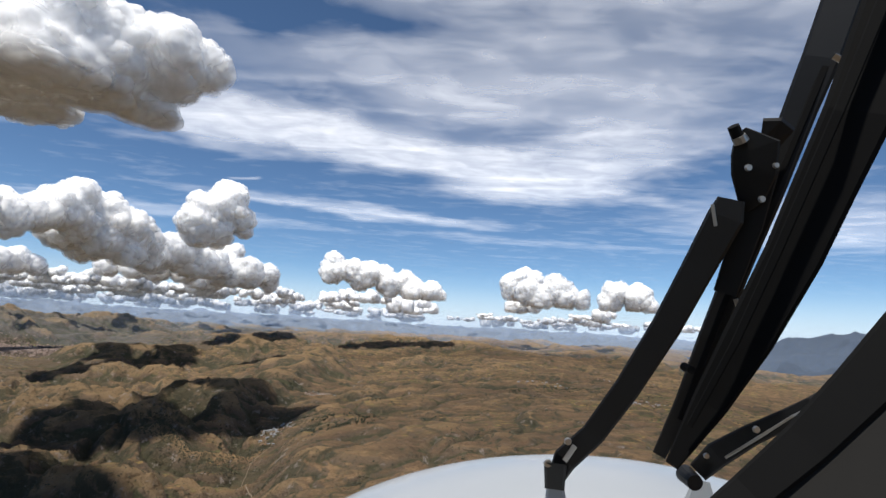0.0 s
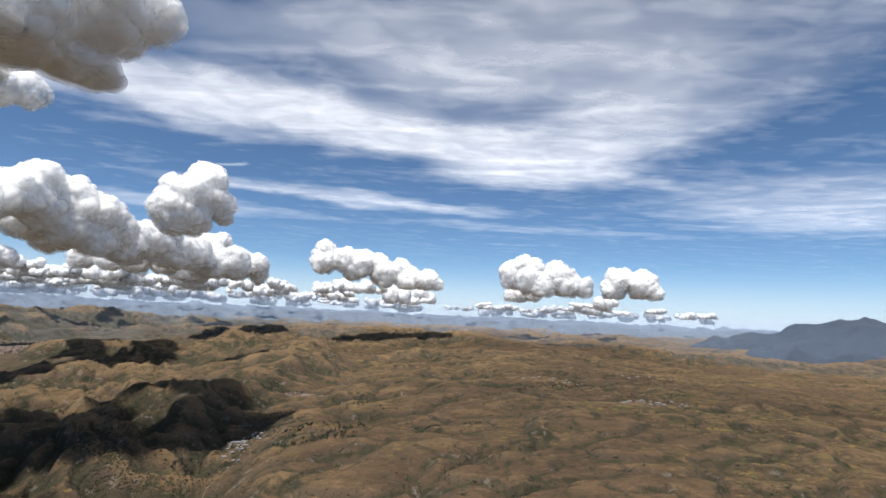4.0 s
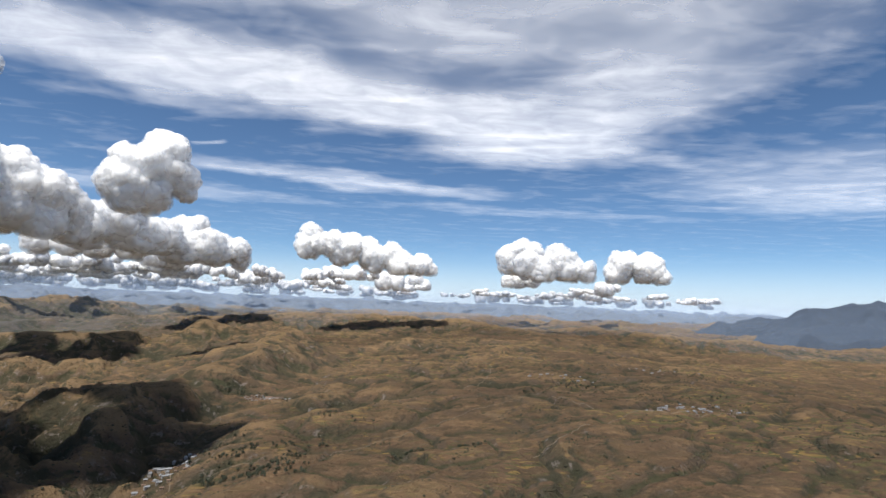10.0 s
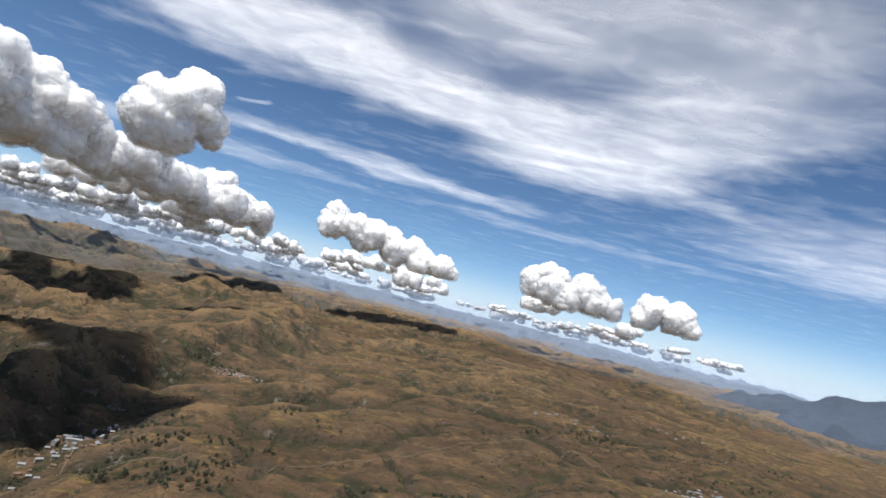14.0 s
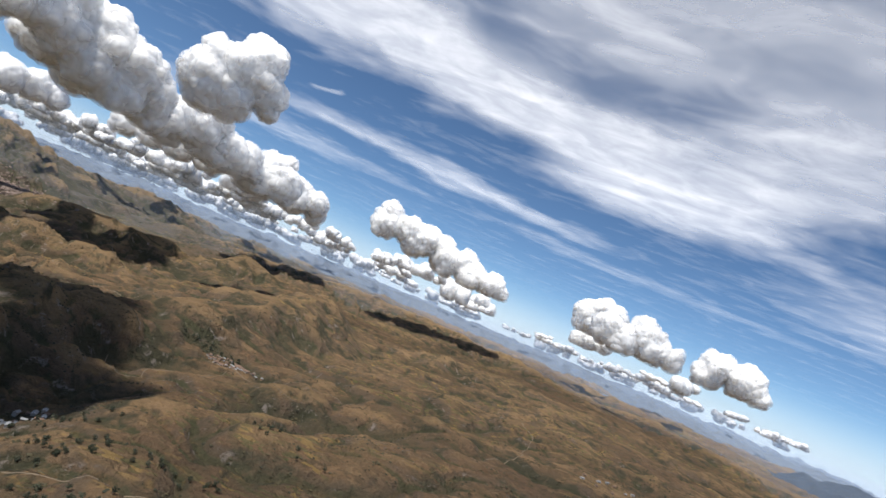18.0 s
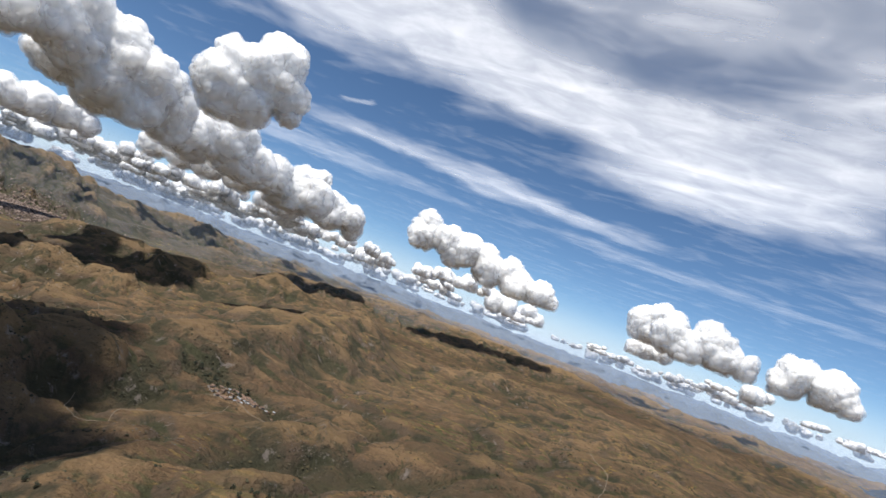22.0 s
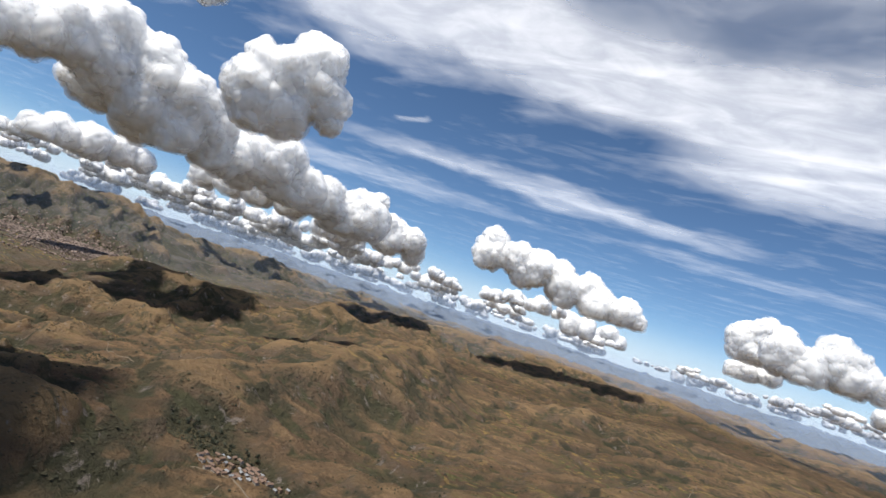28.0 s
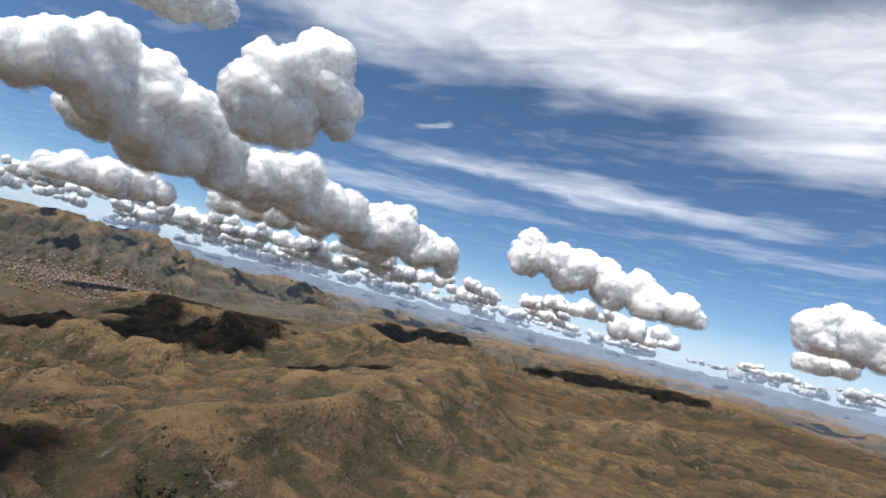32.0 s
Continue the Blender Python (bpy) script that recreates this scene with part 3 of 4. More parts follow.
cloud([(-190, 869, 156, 14), (-191, 869, 137, 19), (-161, 877, 141, 20), (-135, 883, 137, 22), (-108, 887, 139, 16), (-99, 889, 124, 22), (-75, 892, 132, 15), (-62, 893, 117, 21), (-31, 895, 114, 18), (-13, 896, 110, 10), (-148, 880, 126, 16)],
      103, 16, "white cumulus with a stepped top and grey base", 1.5)
cloud([(147, 988, 130, 23), (198, 980, 142, 23), (213, 976, 126, 25), (173, 984, 122, 25), (242, 970, 120, 17)], 106, 17, "rounded white cumulus with a flat base")
cloud([(313, 1002, 139, 23), (304, 1004, 123, 20), (351, 989, 131, 26), (369, 982, 118, 15)], 108, 18, "rounded bright white cumulus head")
cloud([(152, 1281, 168, 26), (179, 1276, 178, 30), (200, 1271, 168, 32), (176, 1276, 152, 28), (148, 1281, 150, 20), (215, 1268, 157, 19)], 132, 19, "tall white cumulus over the far hills", 2.2)
cloud([(185, 1376, 122, 22), (221, 1369, 126, 20), (162, 1380, 120, 15)], 106, 22, "small white cumulus over the hills", 1.8)
cloud([(-529, 578, 99, 17), (-531, 610, 104, 18), (-531, 645, 108, 17), (-521, 660, 106, 13), (-520, 554, 96, 14)], 92, 20, "ragged grey cumulus over the town", 1.7)
cloud([(-394, 660, 112, 17), (-372, 672, 110, 17), (-345, 690, 112, 19), (-295, 705, 112, 24), (-269, 712, 116, 20), (-420, 650, 110, 15)], 97, 21, "low cumulus with white tops under the bank", 1.6)

cloud([(-528, 618, 300, 26), (-505, 640, 303, 20), (-550, 600, 300, 22)], 276, 23, "white cumulus high beside the bank", 2.0)
# out of view to the left, added only to shade the near valley
cloud([(-150, 95, 152, 22), (-185, 112, 150, 24), (-128, 80, 156, 16), (-160, 128, 150, 15)], 136, 24, "unseen cumulus added to shade the near valley", 2.0)

# the field of smaller clouds that runs to the horizon
rng = random.Random(5)
kinds = []
for k in range(8):
    lumps = [(0, 0, 7, 12)]
    for _ in range(rng.randint(4, 8)):
        lumps.append((rng.uniform(-30, 30), rng.uniform(-16, 16), rng.uniform(3, 15), rng.uniform(5, 10)))
    kinds.append(puff_mesh("small_cumulus", lumps, 0.0, 40 + k, 1.9, shell=0.09))
for k in range(90):
    a = math.radians(rng.triangular(-82, 30, -28))
    r = 1000 + 3400 * rng.random() ** 0.8
    big = rng.uniform(0.8, 1.6) * (0.85 + r / 3000)
    raise_cloud(kinds[k % 8], Matrix.LocRotScale((r * math.sin(a), 150 + r * math.cos(a), 92 - 18 * (r / 4400) ** 1.5 + rng.uniform(0, 10)), Euler((0, 0, rng.uniform(-0.5, 0.5) + 3.1416 * (k % 2))), (big, big, big * rng.uniform(0.8, 1.25))), "small white fair-weather cumulus with a grey base")
for k in range(160):
    a = math.radians(rng.triangular(-84, 4, -40))
    r = rng.triangular(860, 1900, 1050)
    big = rng.uniform(0.45, 1.25)
    raise_cloud(kinds[k % 8], Matrix.LocRotScale((r * math.sin(a), 150 + r * math.cos(a), rng.uniform(90, 106)), Euler((0, 0, rng.uniform(0, 6.28))), (big, big, big * rng.uniform(0.85, 1.2))), "broad white cumulus with a grey base")
for k in range(36):
    a = math.radians(rng.uniform(-14, 30))
    r = rng.uniform(1250, 2500)
    big = rng.uniform(0.6, 1.2)
    raise_cloud(kinds[k % 8], Matrix.LocRotScale((r * math.sin(a), 150 + r * math.cos(a), rng.uniform(86, 100)), Euler((0, 0, rng.uniform(-0.5, 0.5))), (big * 1.2, big, big * rng.uniform(0.7, 1.0))), "low white cumulus over the far hills")


def high_veil():
    """A thin rippled layer far above the cumulus."""
    a, r = np.meshgrid(np.linspace(0, 2 * math.pi, 121), np.concatenate(([0.0], 40 * np.exp(np.arange(0, 4.4, 0.06)))))
    x, y = r * np.cos(a), 300 + r * np.sin(a)
    z = 290 + 3 * fbm(x / 240, y / 240, 3) + 5e-6 * r * r
    n, k = r.shape
    i = np.arange((n - 1) * (k - 1))
    i = i // (k - 1) * k + i % (k - 1)
    me = raw_mesh("cirrus_veil", np.stack((x, y, z), -1).reshape(-1, 3), np.stack((i, i + 1, i + k + 1, i + k), -1))
    me.materials.append(HIGH_VEIL)
    return tagged(new("cirrus_veil", me), "thin fibrous white cirrus veil across blue sky", "cloud", kind="stuff")


high_veil()


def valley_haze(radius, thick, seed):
    """A thin sheet added across the far country to imitate distance haze, which thins out upwards."""
    a, z = np.meshgrid(np.radians(np.linspace(-100, 80, 361)), np.linspace(-20, 170, 13))
    r = radius * (1 + 0.05 * fbm(np.degrees(a) / 9 + seed, z / 300, 3)) + z * 1.3
    n, k = r.shape
    i = np.arange((n - 1) * (k - 1))
    i = i // (k - 1) * k + i % (k - 1)
    me = raw_mesh("valley_haze", np.stack((r * np.sin(a), 150 + r * np.cos(a), z), -1).reshape(-1, 3), np.stack((i, i + 1, i + k + 1, i + k), -1))

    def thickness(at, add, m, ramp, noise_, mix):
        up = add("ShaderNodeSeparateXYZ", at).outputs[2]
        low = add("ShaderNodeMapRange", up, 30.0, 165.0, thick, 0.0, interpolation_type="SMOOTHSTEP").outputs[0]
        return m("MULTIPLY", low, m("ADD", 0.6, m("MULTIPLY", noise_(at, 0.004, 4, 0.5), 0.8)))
    me.materials.append(vapour("haze_sheet", thickness, 0.5, (0.54, 0.70, 0.95, 1)))
    return tagged(new("valley_haze", me), "thin bluish sheet added to imitate distance haze", "haze", kind="stuff")


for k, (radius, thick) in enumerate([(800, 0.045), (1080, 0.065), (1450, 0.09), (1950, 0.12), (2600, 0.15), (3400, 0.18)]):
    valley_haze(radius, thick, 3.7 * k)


# ---- settlements, trees and tracks ----
def part(name, bm, mat, parent, label=""):
    """Links a bmesh as one mesh under a thing or a part."""
    me = bpy.data.meshes.new(name)
    bm.to_mesh(me)
    bm.free()
    me.materials.append(mat)
    ob = new(name, me)
    ob.parent = parent
    return tagged(ob, label)


def box(bm, x0, x1, y0, y1, z0, z1, m=None):
    made = bmesh.ops.create_cube(bm, size=1)["verts"]
    bmesh.ops.scale(bm, vec=(x1 - x0, y1 - y0, z1 - z0), verts=made)
    bmesh.ops.translate(bm, vec=((x0 + x1) / 2, (y0 + y1) / 2, (z0 + z1) / 2), verts=made)
    if m:
        bmesh.ops.transform(bm, matrix=m, verts=made)
    return made


ADOBE = simple("adobe", (0.17, 0.115, 0.075), (0.34, 0.25, 0.17), 6.0)
PLASTER = simple("pale_plaster", (0.26, 0.235, 0.20), (0.42, 0.39, 0.35), 5.0)
TIN = simple("weathered_tin", (0.15, 0.155, 0.16), (0.33, 0.335, 0.34), 4.0, rough=0.65, metal=0.05)
TILES = simple("clay_tiles", (0.12, 0.075, 0.052), (0.21, 0.135, 0.095), 9.0)
DOOR = simple("dark_wood", (0.05, 0.035, 0.025), (0.10, 0.07, 0.05), 12.0)
BARK = simple("eucalyptus_bark", (0.12, 0.10, 0.08), (0.26, 0.22, 0.18), 14.0)
LEAF = simple("eucalyptus_leaf", (0.020, 0.028, 0.014), (0.055, 0.062, 0.030), 9.0, rough=0.7)
SCRUB = simple("dry_scrub", (0.026, 0.026, 0.013), (0.075, 0.062, 0.030), 3.0, rough=0.9)
DUST = simple("dirt_track", (0.14, 0.105, 0.07), (0.21, 0.165, 0.115), 0.9, rough=0.95)
STONE = simple("pale_rock", (0.08, 0.065, 0.052), (0.16, 0.13, 0.105), 1.2)
TOWN_ROOF = simple("town_roofs", (0.20, 0.105, 0.075), (0.40, 0.26, 0.20), 0.16)


def house(length, width, height, wall_mat, roof_mat, label):
    thing = tagged(new("house"), label, "house", group="village houses")
    bm = bmesh.new()
    hw, hl, top = width / 2, length / 2, height + width * 0.27
    v = [bm.verts.new(p) for p in [(-hl, -hw, -0.5), (hl, -hw, -0.5), (hl, hw, -0.5), (-hl, hw, -0.5), (-hl, -hw, height), (hl, -hw, height), (hl, hw, height),
                                   (-hl, hw, height), (-hl, 0, top), (hl, 0, top)]]
    for f in [(0, 1, 5, 4), (2, 3, 7, 6), (1, 2, 6, 9, 5), (3, 0, 4, 8, 7)]:
        bm.faces.new([v[i] for i in f])
    wall = part("wall", bm, wall_mat, thing)
    for side in (1, -1):
        bm = bmesh.new()
        o, e, t = 0.08, hl + 0.06, 0.04
        rise = (top - height) / hw
        q = [(-e, 0, top + 0.02), (e, 0, top + 0.02), (e, side * (hw + o), height - rise * o + 0.02), (-e, side * (hw + o), height - rise * o + 0.02)]
        lo = [bm.verts.new(p) for p in q]
        hi = [bm.verts.new((a, b, c + t)) for a, b, c in q]
        for a in range(4):
            b = (a + 1) % 4
            bm.faces.new((lo[a], lo[b], hi[b], hi[a]))
        bm.faces.new(lo)
        bm.faces.new(hi)
        bmesh.ops.recalc_face_normals(bm, faces=bm.faces)
        part("roof", bm, roof_mat, thing)
    bm = bmesh.new()
    box(bm, -0.08, 0.08, -hw - 0.02, -hw + 0.02, 0, height * 0.75)
    part("door", bm, DOOR, thing)
    for x in (-0.3, 0.3):
        bm = bmesh.new()
        box(bm, x * length - 0.06, x * length + 0.06, -hw - 0.015, -hw + 0.02, height * 0.45, height * 0.8)
        part("window", bm, DOOR, thing)
    return thing


def settle(models, spots, seed):
    rng = random.Random(seed)
    for k, (x, y, turn) in enumerate(spots):
        m = pose(x, y, ground_z(x, y) + 0.03, 0, 0, turn)
        if k < len(models):
            models[k].matrix_basis = m
        else:
            copy_thing(rng.choice(models), m)


def scatter(cx, cy, rx, ry, turn, count, gap, seed, aim):
    """Spots strewn over an ellipse, no two nearer than gap."""
    rng, spots = random.Random(seed), []
    for _ in range(count * 30):
        a, r = rng.uniform(0, 6.283), math.sqrt(rng.random())
        u, v = rx * r * math.cos(a), ry * r * math.sin(a)
        x, y = cx + u * math.cos(turn) - v * math.sin(turn), cy + u * math.sin(turn) + v * math.cos(turn)
        if all((x - p) ** 2 + (y - q) ** 2 > gap * gap for p, q, *_ in spots):
            spots.append((x, y, aim + rng.choice((0, 0, 90)) + rng.gauss(0, 9)))
        if len(spots) == count:
            break
    return spots


settle([house(1.56, 0.90, 0.45, PLASTER, TIN, "pale house with a bright tin gable roof"), house(1.14, 0.78, 0.42, ADOBE, TIN, "small adobe house with a grey tin roof"),
        house(2.04, 0.96, 0.48, PLASTER, TIN, "long pale building with a tin roof"), house(1.02, 0.72, 0.39, ADOBE, TILES, "adobe house with a clay tile roof")],
       scatter(-79, 267, 21, 8, 1.8, 62, 1.9, 1, 28), 1)
settle([house(1.32, 0.78, 0.42, ADOBE, TILES, "brown adobe house under clay tiles"), house(1.08, 0.72, 0.42, ADOBE, TIN, "small adobe house with a dull tin roof"),
        house(1.56, 0.84, 0.45, PLASTER, TILES, "whitewashed house with a clay tile roof")],
       scatter(-82, 372, 11.5, 5.5, 0.3, 54, 1.35, 2, -12), 2)
settle([house(1.32, 0.78, 0.42, ADOBE, TILES, "adobe farmhouse with a red tile roof"), house(1.56, 0.84, 0.42, PLASTER, TIN, "pale farmhouse with a tin roof"),
        house(1.08, 0.72, 0.39, ADOBE, TIN, "small mud-brick house with a tin roof")],
       scatter(100, 300, 26, 12, 0.3, 50, 2.2, 3, 10) + scatter(70, 384, 24, 8, 0.2, 16, 3.2, 4, 30) + scatter(140, 420, 30, 12, 0.4, 18, 3.5, 5, 5), 3)


def town():
    """Roofs beyond number on the floor of the basin."""
    rng = random.Random(8)
    v, f = [], []
    spots = np.array([(rng.gauss(-500, 75), rng.gauss(640, 42)) for _ in range(3400)])
    levels = surface(spots[:, 0], spots[:, 1])
    for (x, y), z in zip(spots.tolist(), levels.tolist()):
        if z > 20:
            continue
        l, w, h = rng.uniform(1.2, 2.6), rng.uniform(0.9, 1.6), rng.uniform(0.6, 1.3)
        a = rng.gauss(0.5, 0.12) + rng.choice((0, 1.5708))
        c, s = math.cos(a), math.sin(a)
        b = len(v)
        for px, py, pz in [(-l, -w, -0.5), (l, -w, -0.5), (l, w, -0.5), (-l, w, -0.5), (-l, -w, h), (l, -w, h), (l, w, h), (-l, w, h), (-l, 0, h + 0.5), (l, 0, h + 0.5)]:
            v.append((x + (px * c - py * s) / 2, y + (px * s + py * c) / 2, z + pz))
        f += [(b, b + 1, b + 5, b + 4), (b + 2, b + 3, b + 7, b + 6), (b + 1, b + 2, b + 6, b + 5), (b + 3, b, b + 4, b + 7), (b + 4, b + 5, b + 9, b + 8), (b + 6, b + 7, b + 8, b + 9)]
    me = raw_mesh("town_houses", v, np.array(f), False)
    me.materials.append(TOWN_ROOF)
    return tagged(new("town_houses", me), "dense far town of red-roofed houses", "town", kind="stuff")


def island_random(mat, dark, light):
    """Lets every loose piece of a joined mesh have its own tone."""
    tree = mat.node_tree
    geo = tree.nodes.new("ShaderNodeNewGeometry")
    mix = tree.nodes.new("ShaderNodeMix")
    mix.data_type = "RGBA"
    mix.inputs[6].default_value, mix.inputs[7].default_value = (*dark, 1), (*light, 1)
    tree.links.new(geo.outputs["Random Per Island"], mix.inputs[0])
    sh = next(n for n in tree.nodes if n.type == "BSDF_PRINCIPLED")
    tree.links.new(mix.outputs[2], sh.inputs["Base Color"])


island_random(TOWN_ROOF, (0.11, 0.080, 0.065), (0.29, 0.215, 0.175))
island_random(SCRUB, (0.020, 0.022, 0.010), (0.075, 0.060, 0.028))
town()


def tree_model(height, spread, seed, label):
    rng = random.Random(seed)
    thing = tagged(new("eucalyptus_tree"), label, "tree", group="eucalyptus trees")
    bm = bmesh.new()
    bmesh.ops.create_cone(bm, cap_ends=True, segments=6, radius1=height * 0.035, radius2=height * 0.012, depth=height * 0.85, matrix=Matrix.Translation((0, 0, height * 0.4)))
    for _ in range(5):
        a, z = rng.uniform(0, 6.28), height * rng.uniform(0.3, 0.7)
        m = Matrix.Translation((0, 0, z)) @ Matrix.Rotation(a, 4, "Z") @ Matrix.Rotation(radians(rng.uniform(35, 60)), 4, "Y") @ Matrix.Translation((0, 0, spread * 0.4))
        bmesh.ops.create_cone(bm, cap_ends=False, segments=4, radius1=height * 0.014, radius2=height * 0.005, depth=spread * 0.8, matrix=m)
    part("trunk", bm, BARK, thing)
    lobes = [(rng.gauss(0, spread * 0.3), rng.gauss(0, spread * 0.3), height * rng.uniform(0.22, 0.9), spread * rng.uniform(0.28, 0.52)) for _ in range(9)]
    v, f = [], []
    for k in range(190):
        x, y, z, r = lobes[k % 9]
        d = Vector((rng.gauss(0, 1), rng.gauss(0, 1), rng.gauss(0, 1))).normalized() * r * rng.uniform(0.55, 1.1)
        c, s = Vector((x, y, z)) + d, spread * rng.uniform(0.09, 0.18)
        u = Vector((rng.gauss(0, 1), rng.gauss(0, 1), rng.gauss(0, 1))).normalized()
        w = u.orthogonal().normalized()
        b = len(v)
        v += [tuple(c + u * s), tuple(c - u * s * 0.6 + w * s), tuple(c - u * s * 0.6 - w * s * 0.8), tuple(c + u.cross(w) * s * 0.8)]
        f += [(b, b + 1, b + 2), (b, b + 1, b + 3), (b + 1, b + 2, b + 3), (b, b + 3, b + 2)]
    me = raw_mesh("crown", v, np.array(f), False)
    me.materials.append(LEAF)
    crown = new("crown", me)
    crown.parent = thing
    return thing


trees = [tree_model(1.3, 0.6, 1, "tall dark eucalyptus in a loose grove"), tree_model(1.0, 0.56, 2, "dark round-crowned eucalyptus in a grove"), tree_model(0.8, 0.46, 3, "young eucalyptus on dry grass"),
         tree_model(1.15, 0.7, 4, "broad dark eucalyptus with an open crown")]
groves = [(-46, 243, 16, 5, 0.3, 56), (-36, 234, 9, 5, 0.2, 24), (-58, 262, 10, 6, 0.9, 26), (-97, 377, 14, 5, 0.2, 50), (-70, 276, 14, 4, 1.0, 16), (-40, 269, 10, 3, 0.4, 14), (-4, 250, 5, 2, 0.1, 12),
          (14, 256, 5, 1.2, 0.1, 8), (66, 352, 26, 5, 0.25, 28), (90, 372, 24, 5, 0.15, 20), (-30, 300, 12, 4, -0.3, 9), (118, 330, 26, 5, 0.5, 14), (160, 380, 30, 7, 0.3, 12),
          (-92, 246, 8, 10, 0.6, 18)]
spots = []
for k, (x, y, rx, ry, turn, count) in enumerate(groves):
    spots += scatter(x, y, rx, ry, turn, count, 0.9, 20 + k, 0)
rng = random.Random(31)
for k, (x, y, _) in enumerate(spots):
    m = pose(x, y, ground_z(x, y) - 0.05, 0, 0, rng.uniform(0, 360))
    if k < 4:
        trees[k].matrix_basis = m
    else:
        copy_thing(trees[rng.randrange(4)], m)


def clumps(name, spots, sizes, mat, label, category, seed, squash=0.8):
    """Low uneven clumps joined into one mesh."""
    rng = np.random.RandomState(seed)
    pts = np.array(spots)
    z = surface(pts[:, 0], pts[:, 1])
    top = np.array([(0, 0, 1), (1, 0, 0.3), (0.3, 0.95, 0.25), (-0.8, 0.6, 0.35), (-0.8, -0.6, 0.25), (0.3, -0.95, 0.35), (0, 0, -0.4)])
    tri = np.array([(0, 1, 2), (0, 2, 3), (0, 3, 4), (0, 4, 5), (0, 5, 1), (6, 2, 1), (6, 3, 2), (6, 4, 3), (6, 5, 4), (6, 1, 5)])
    n = len(pts)
    v = top[None] * (1 + 0.35 * rng.randn(n, 7, 3).clip(-1.5, 1.5)) * np.asarray(sizes)[:, None, None] * (1, 1, squash)
    a = rng.rand(n) * 6.283
    c, s = np.cos(a)[:, None], np.sin(a)[:, None]
    v = np.stack((v[..., 0] * c - v[..., 1] * s, v[..., 0] * s + v[..., 1] * c, v[..., 2]), -1)
    v += np.stack((pts[:, 0], pts[:, 1], z), -1)[:, None]
    me = raw_mesh(name, v.reshape(-1, 3), (tri[None] + np.arange(n)[:, None, None] * 7).reshape(-1, 3), False)
    me.materials.append(mat)
    return tagged(new(name, me), label, category, kind="stuff")


# scrub: thick on shaded banks and along gullies, thin on open grass
rs = np.random.RandomState(3)
px_, py_ = rs.uniform(-420, 330, 190000), 90 + 700 * rs.rand(190000) ** 1.25
h0 = surface(px_, py_)
lean = np.hypot(surface(px_ + 1.5, py_) - h0, surface(px_, py_ + 1.5) - h0) / 1.5
patch = fbm(px_ / 38 + 4, py_ / 38, 4) + 3.0 * (lean - 0.24) + 0.35 * fbm(px_ / 7, py_ / 7, 2)
keep = patch > 0.30 + 0.35 * rs.rand(len(patch))
pts_ = np.stack((px_, py_), -1)[keep][:80000]
clumps("scrub", pts_, 0.12 + 0.42 * rs.rand(len(pts_)) ** 2.5, SCRUB, "dark dry scrub scattered over the slopes", "scrub", 4)
# woods on the shaded banks
woods = []
for k, (x, y, rx, ry, turn, count) in enumerate([(-122, 240, 16, 8, -0.5, 900), (-104, 226, 12, 7, -0.3, 500), (-95, 374, 12, 4.5, 0.35, 1500), (-84, 230, 22, 6, 1.3, 700), (-182, 398, 22, 7, 0.4, 700),
                                                  (-198, 440, 16, 6, 0.2, 500), (-232, 520, 14, 5, 0.5, 350), (-300, 380, 30, 9, 0.3, 700), (100, 352, 34, 5, 0.3, 260)]):
    q = np.random.RandomState(50 + k)
    a, r = q.rand(count) * 6.283, np.sqrt(q.rand(count))
    u, w = rx * r * np.cos(a), ry * r * np.sin(a)
    woods.append(np.stack((x + u * math.cos(turn) - w * math.sin(turn), y + u * math.sin(turn) + w * math.cos(turn)), -1))
q = np.random.RandomState(90)
for _ in range(230):
    # hedges and little groves about the farms
    x, y, a, n = q.normal(95, 60), q.uniform(240, 520), q.normal(0.3, 0.5), q.randint(8, 34)
    u, w = q.normal(0, 3.4, n), q.normal(0, 0.7, n)
    woods.append(np.stack((x + u * math.cos(a) - w * math.sin(a), y + u * math.sin(a) + w * math.cos(a)), -1))
woods = np.concatenate(woods)
clumps("woods", woods, 0.16 + 0.27 * rs.rand(len(woods)) ** 1.3, SCRUB, "dark eucalyptus woods on the steep banks", "woods", 5, 1.15)
rocks = np.concatenate([np.random.RandomState(70 + k).randn(n, 2) * (sx, sy) + (x, y) for k, (x, y, sx, sy, n) in enumerate(
    [(-49, 346, 5, 3, 160), (-12, 327, 6, 3, 120), (-45, 470, 7, 4, 120), (-66, 430, 10, 5, 140), (-25, 428, 7, 3, 80), (-70, 322, 9, 3, 120)])])
clumps("rocks", rocks, 0.08 + 0.2 * rs.rand(len(rocks)) ** 2, STONE, "pale broken rock on the hillside", "rocks", 6)


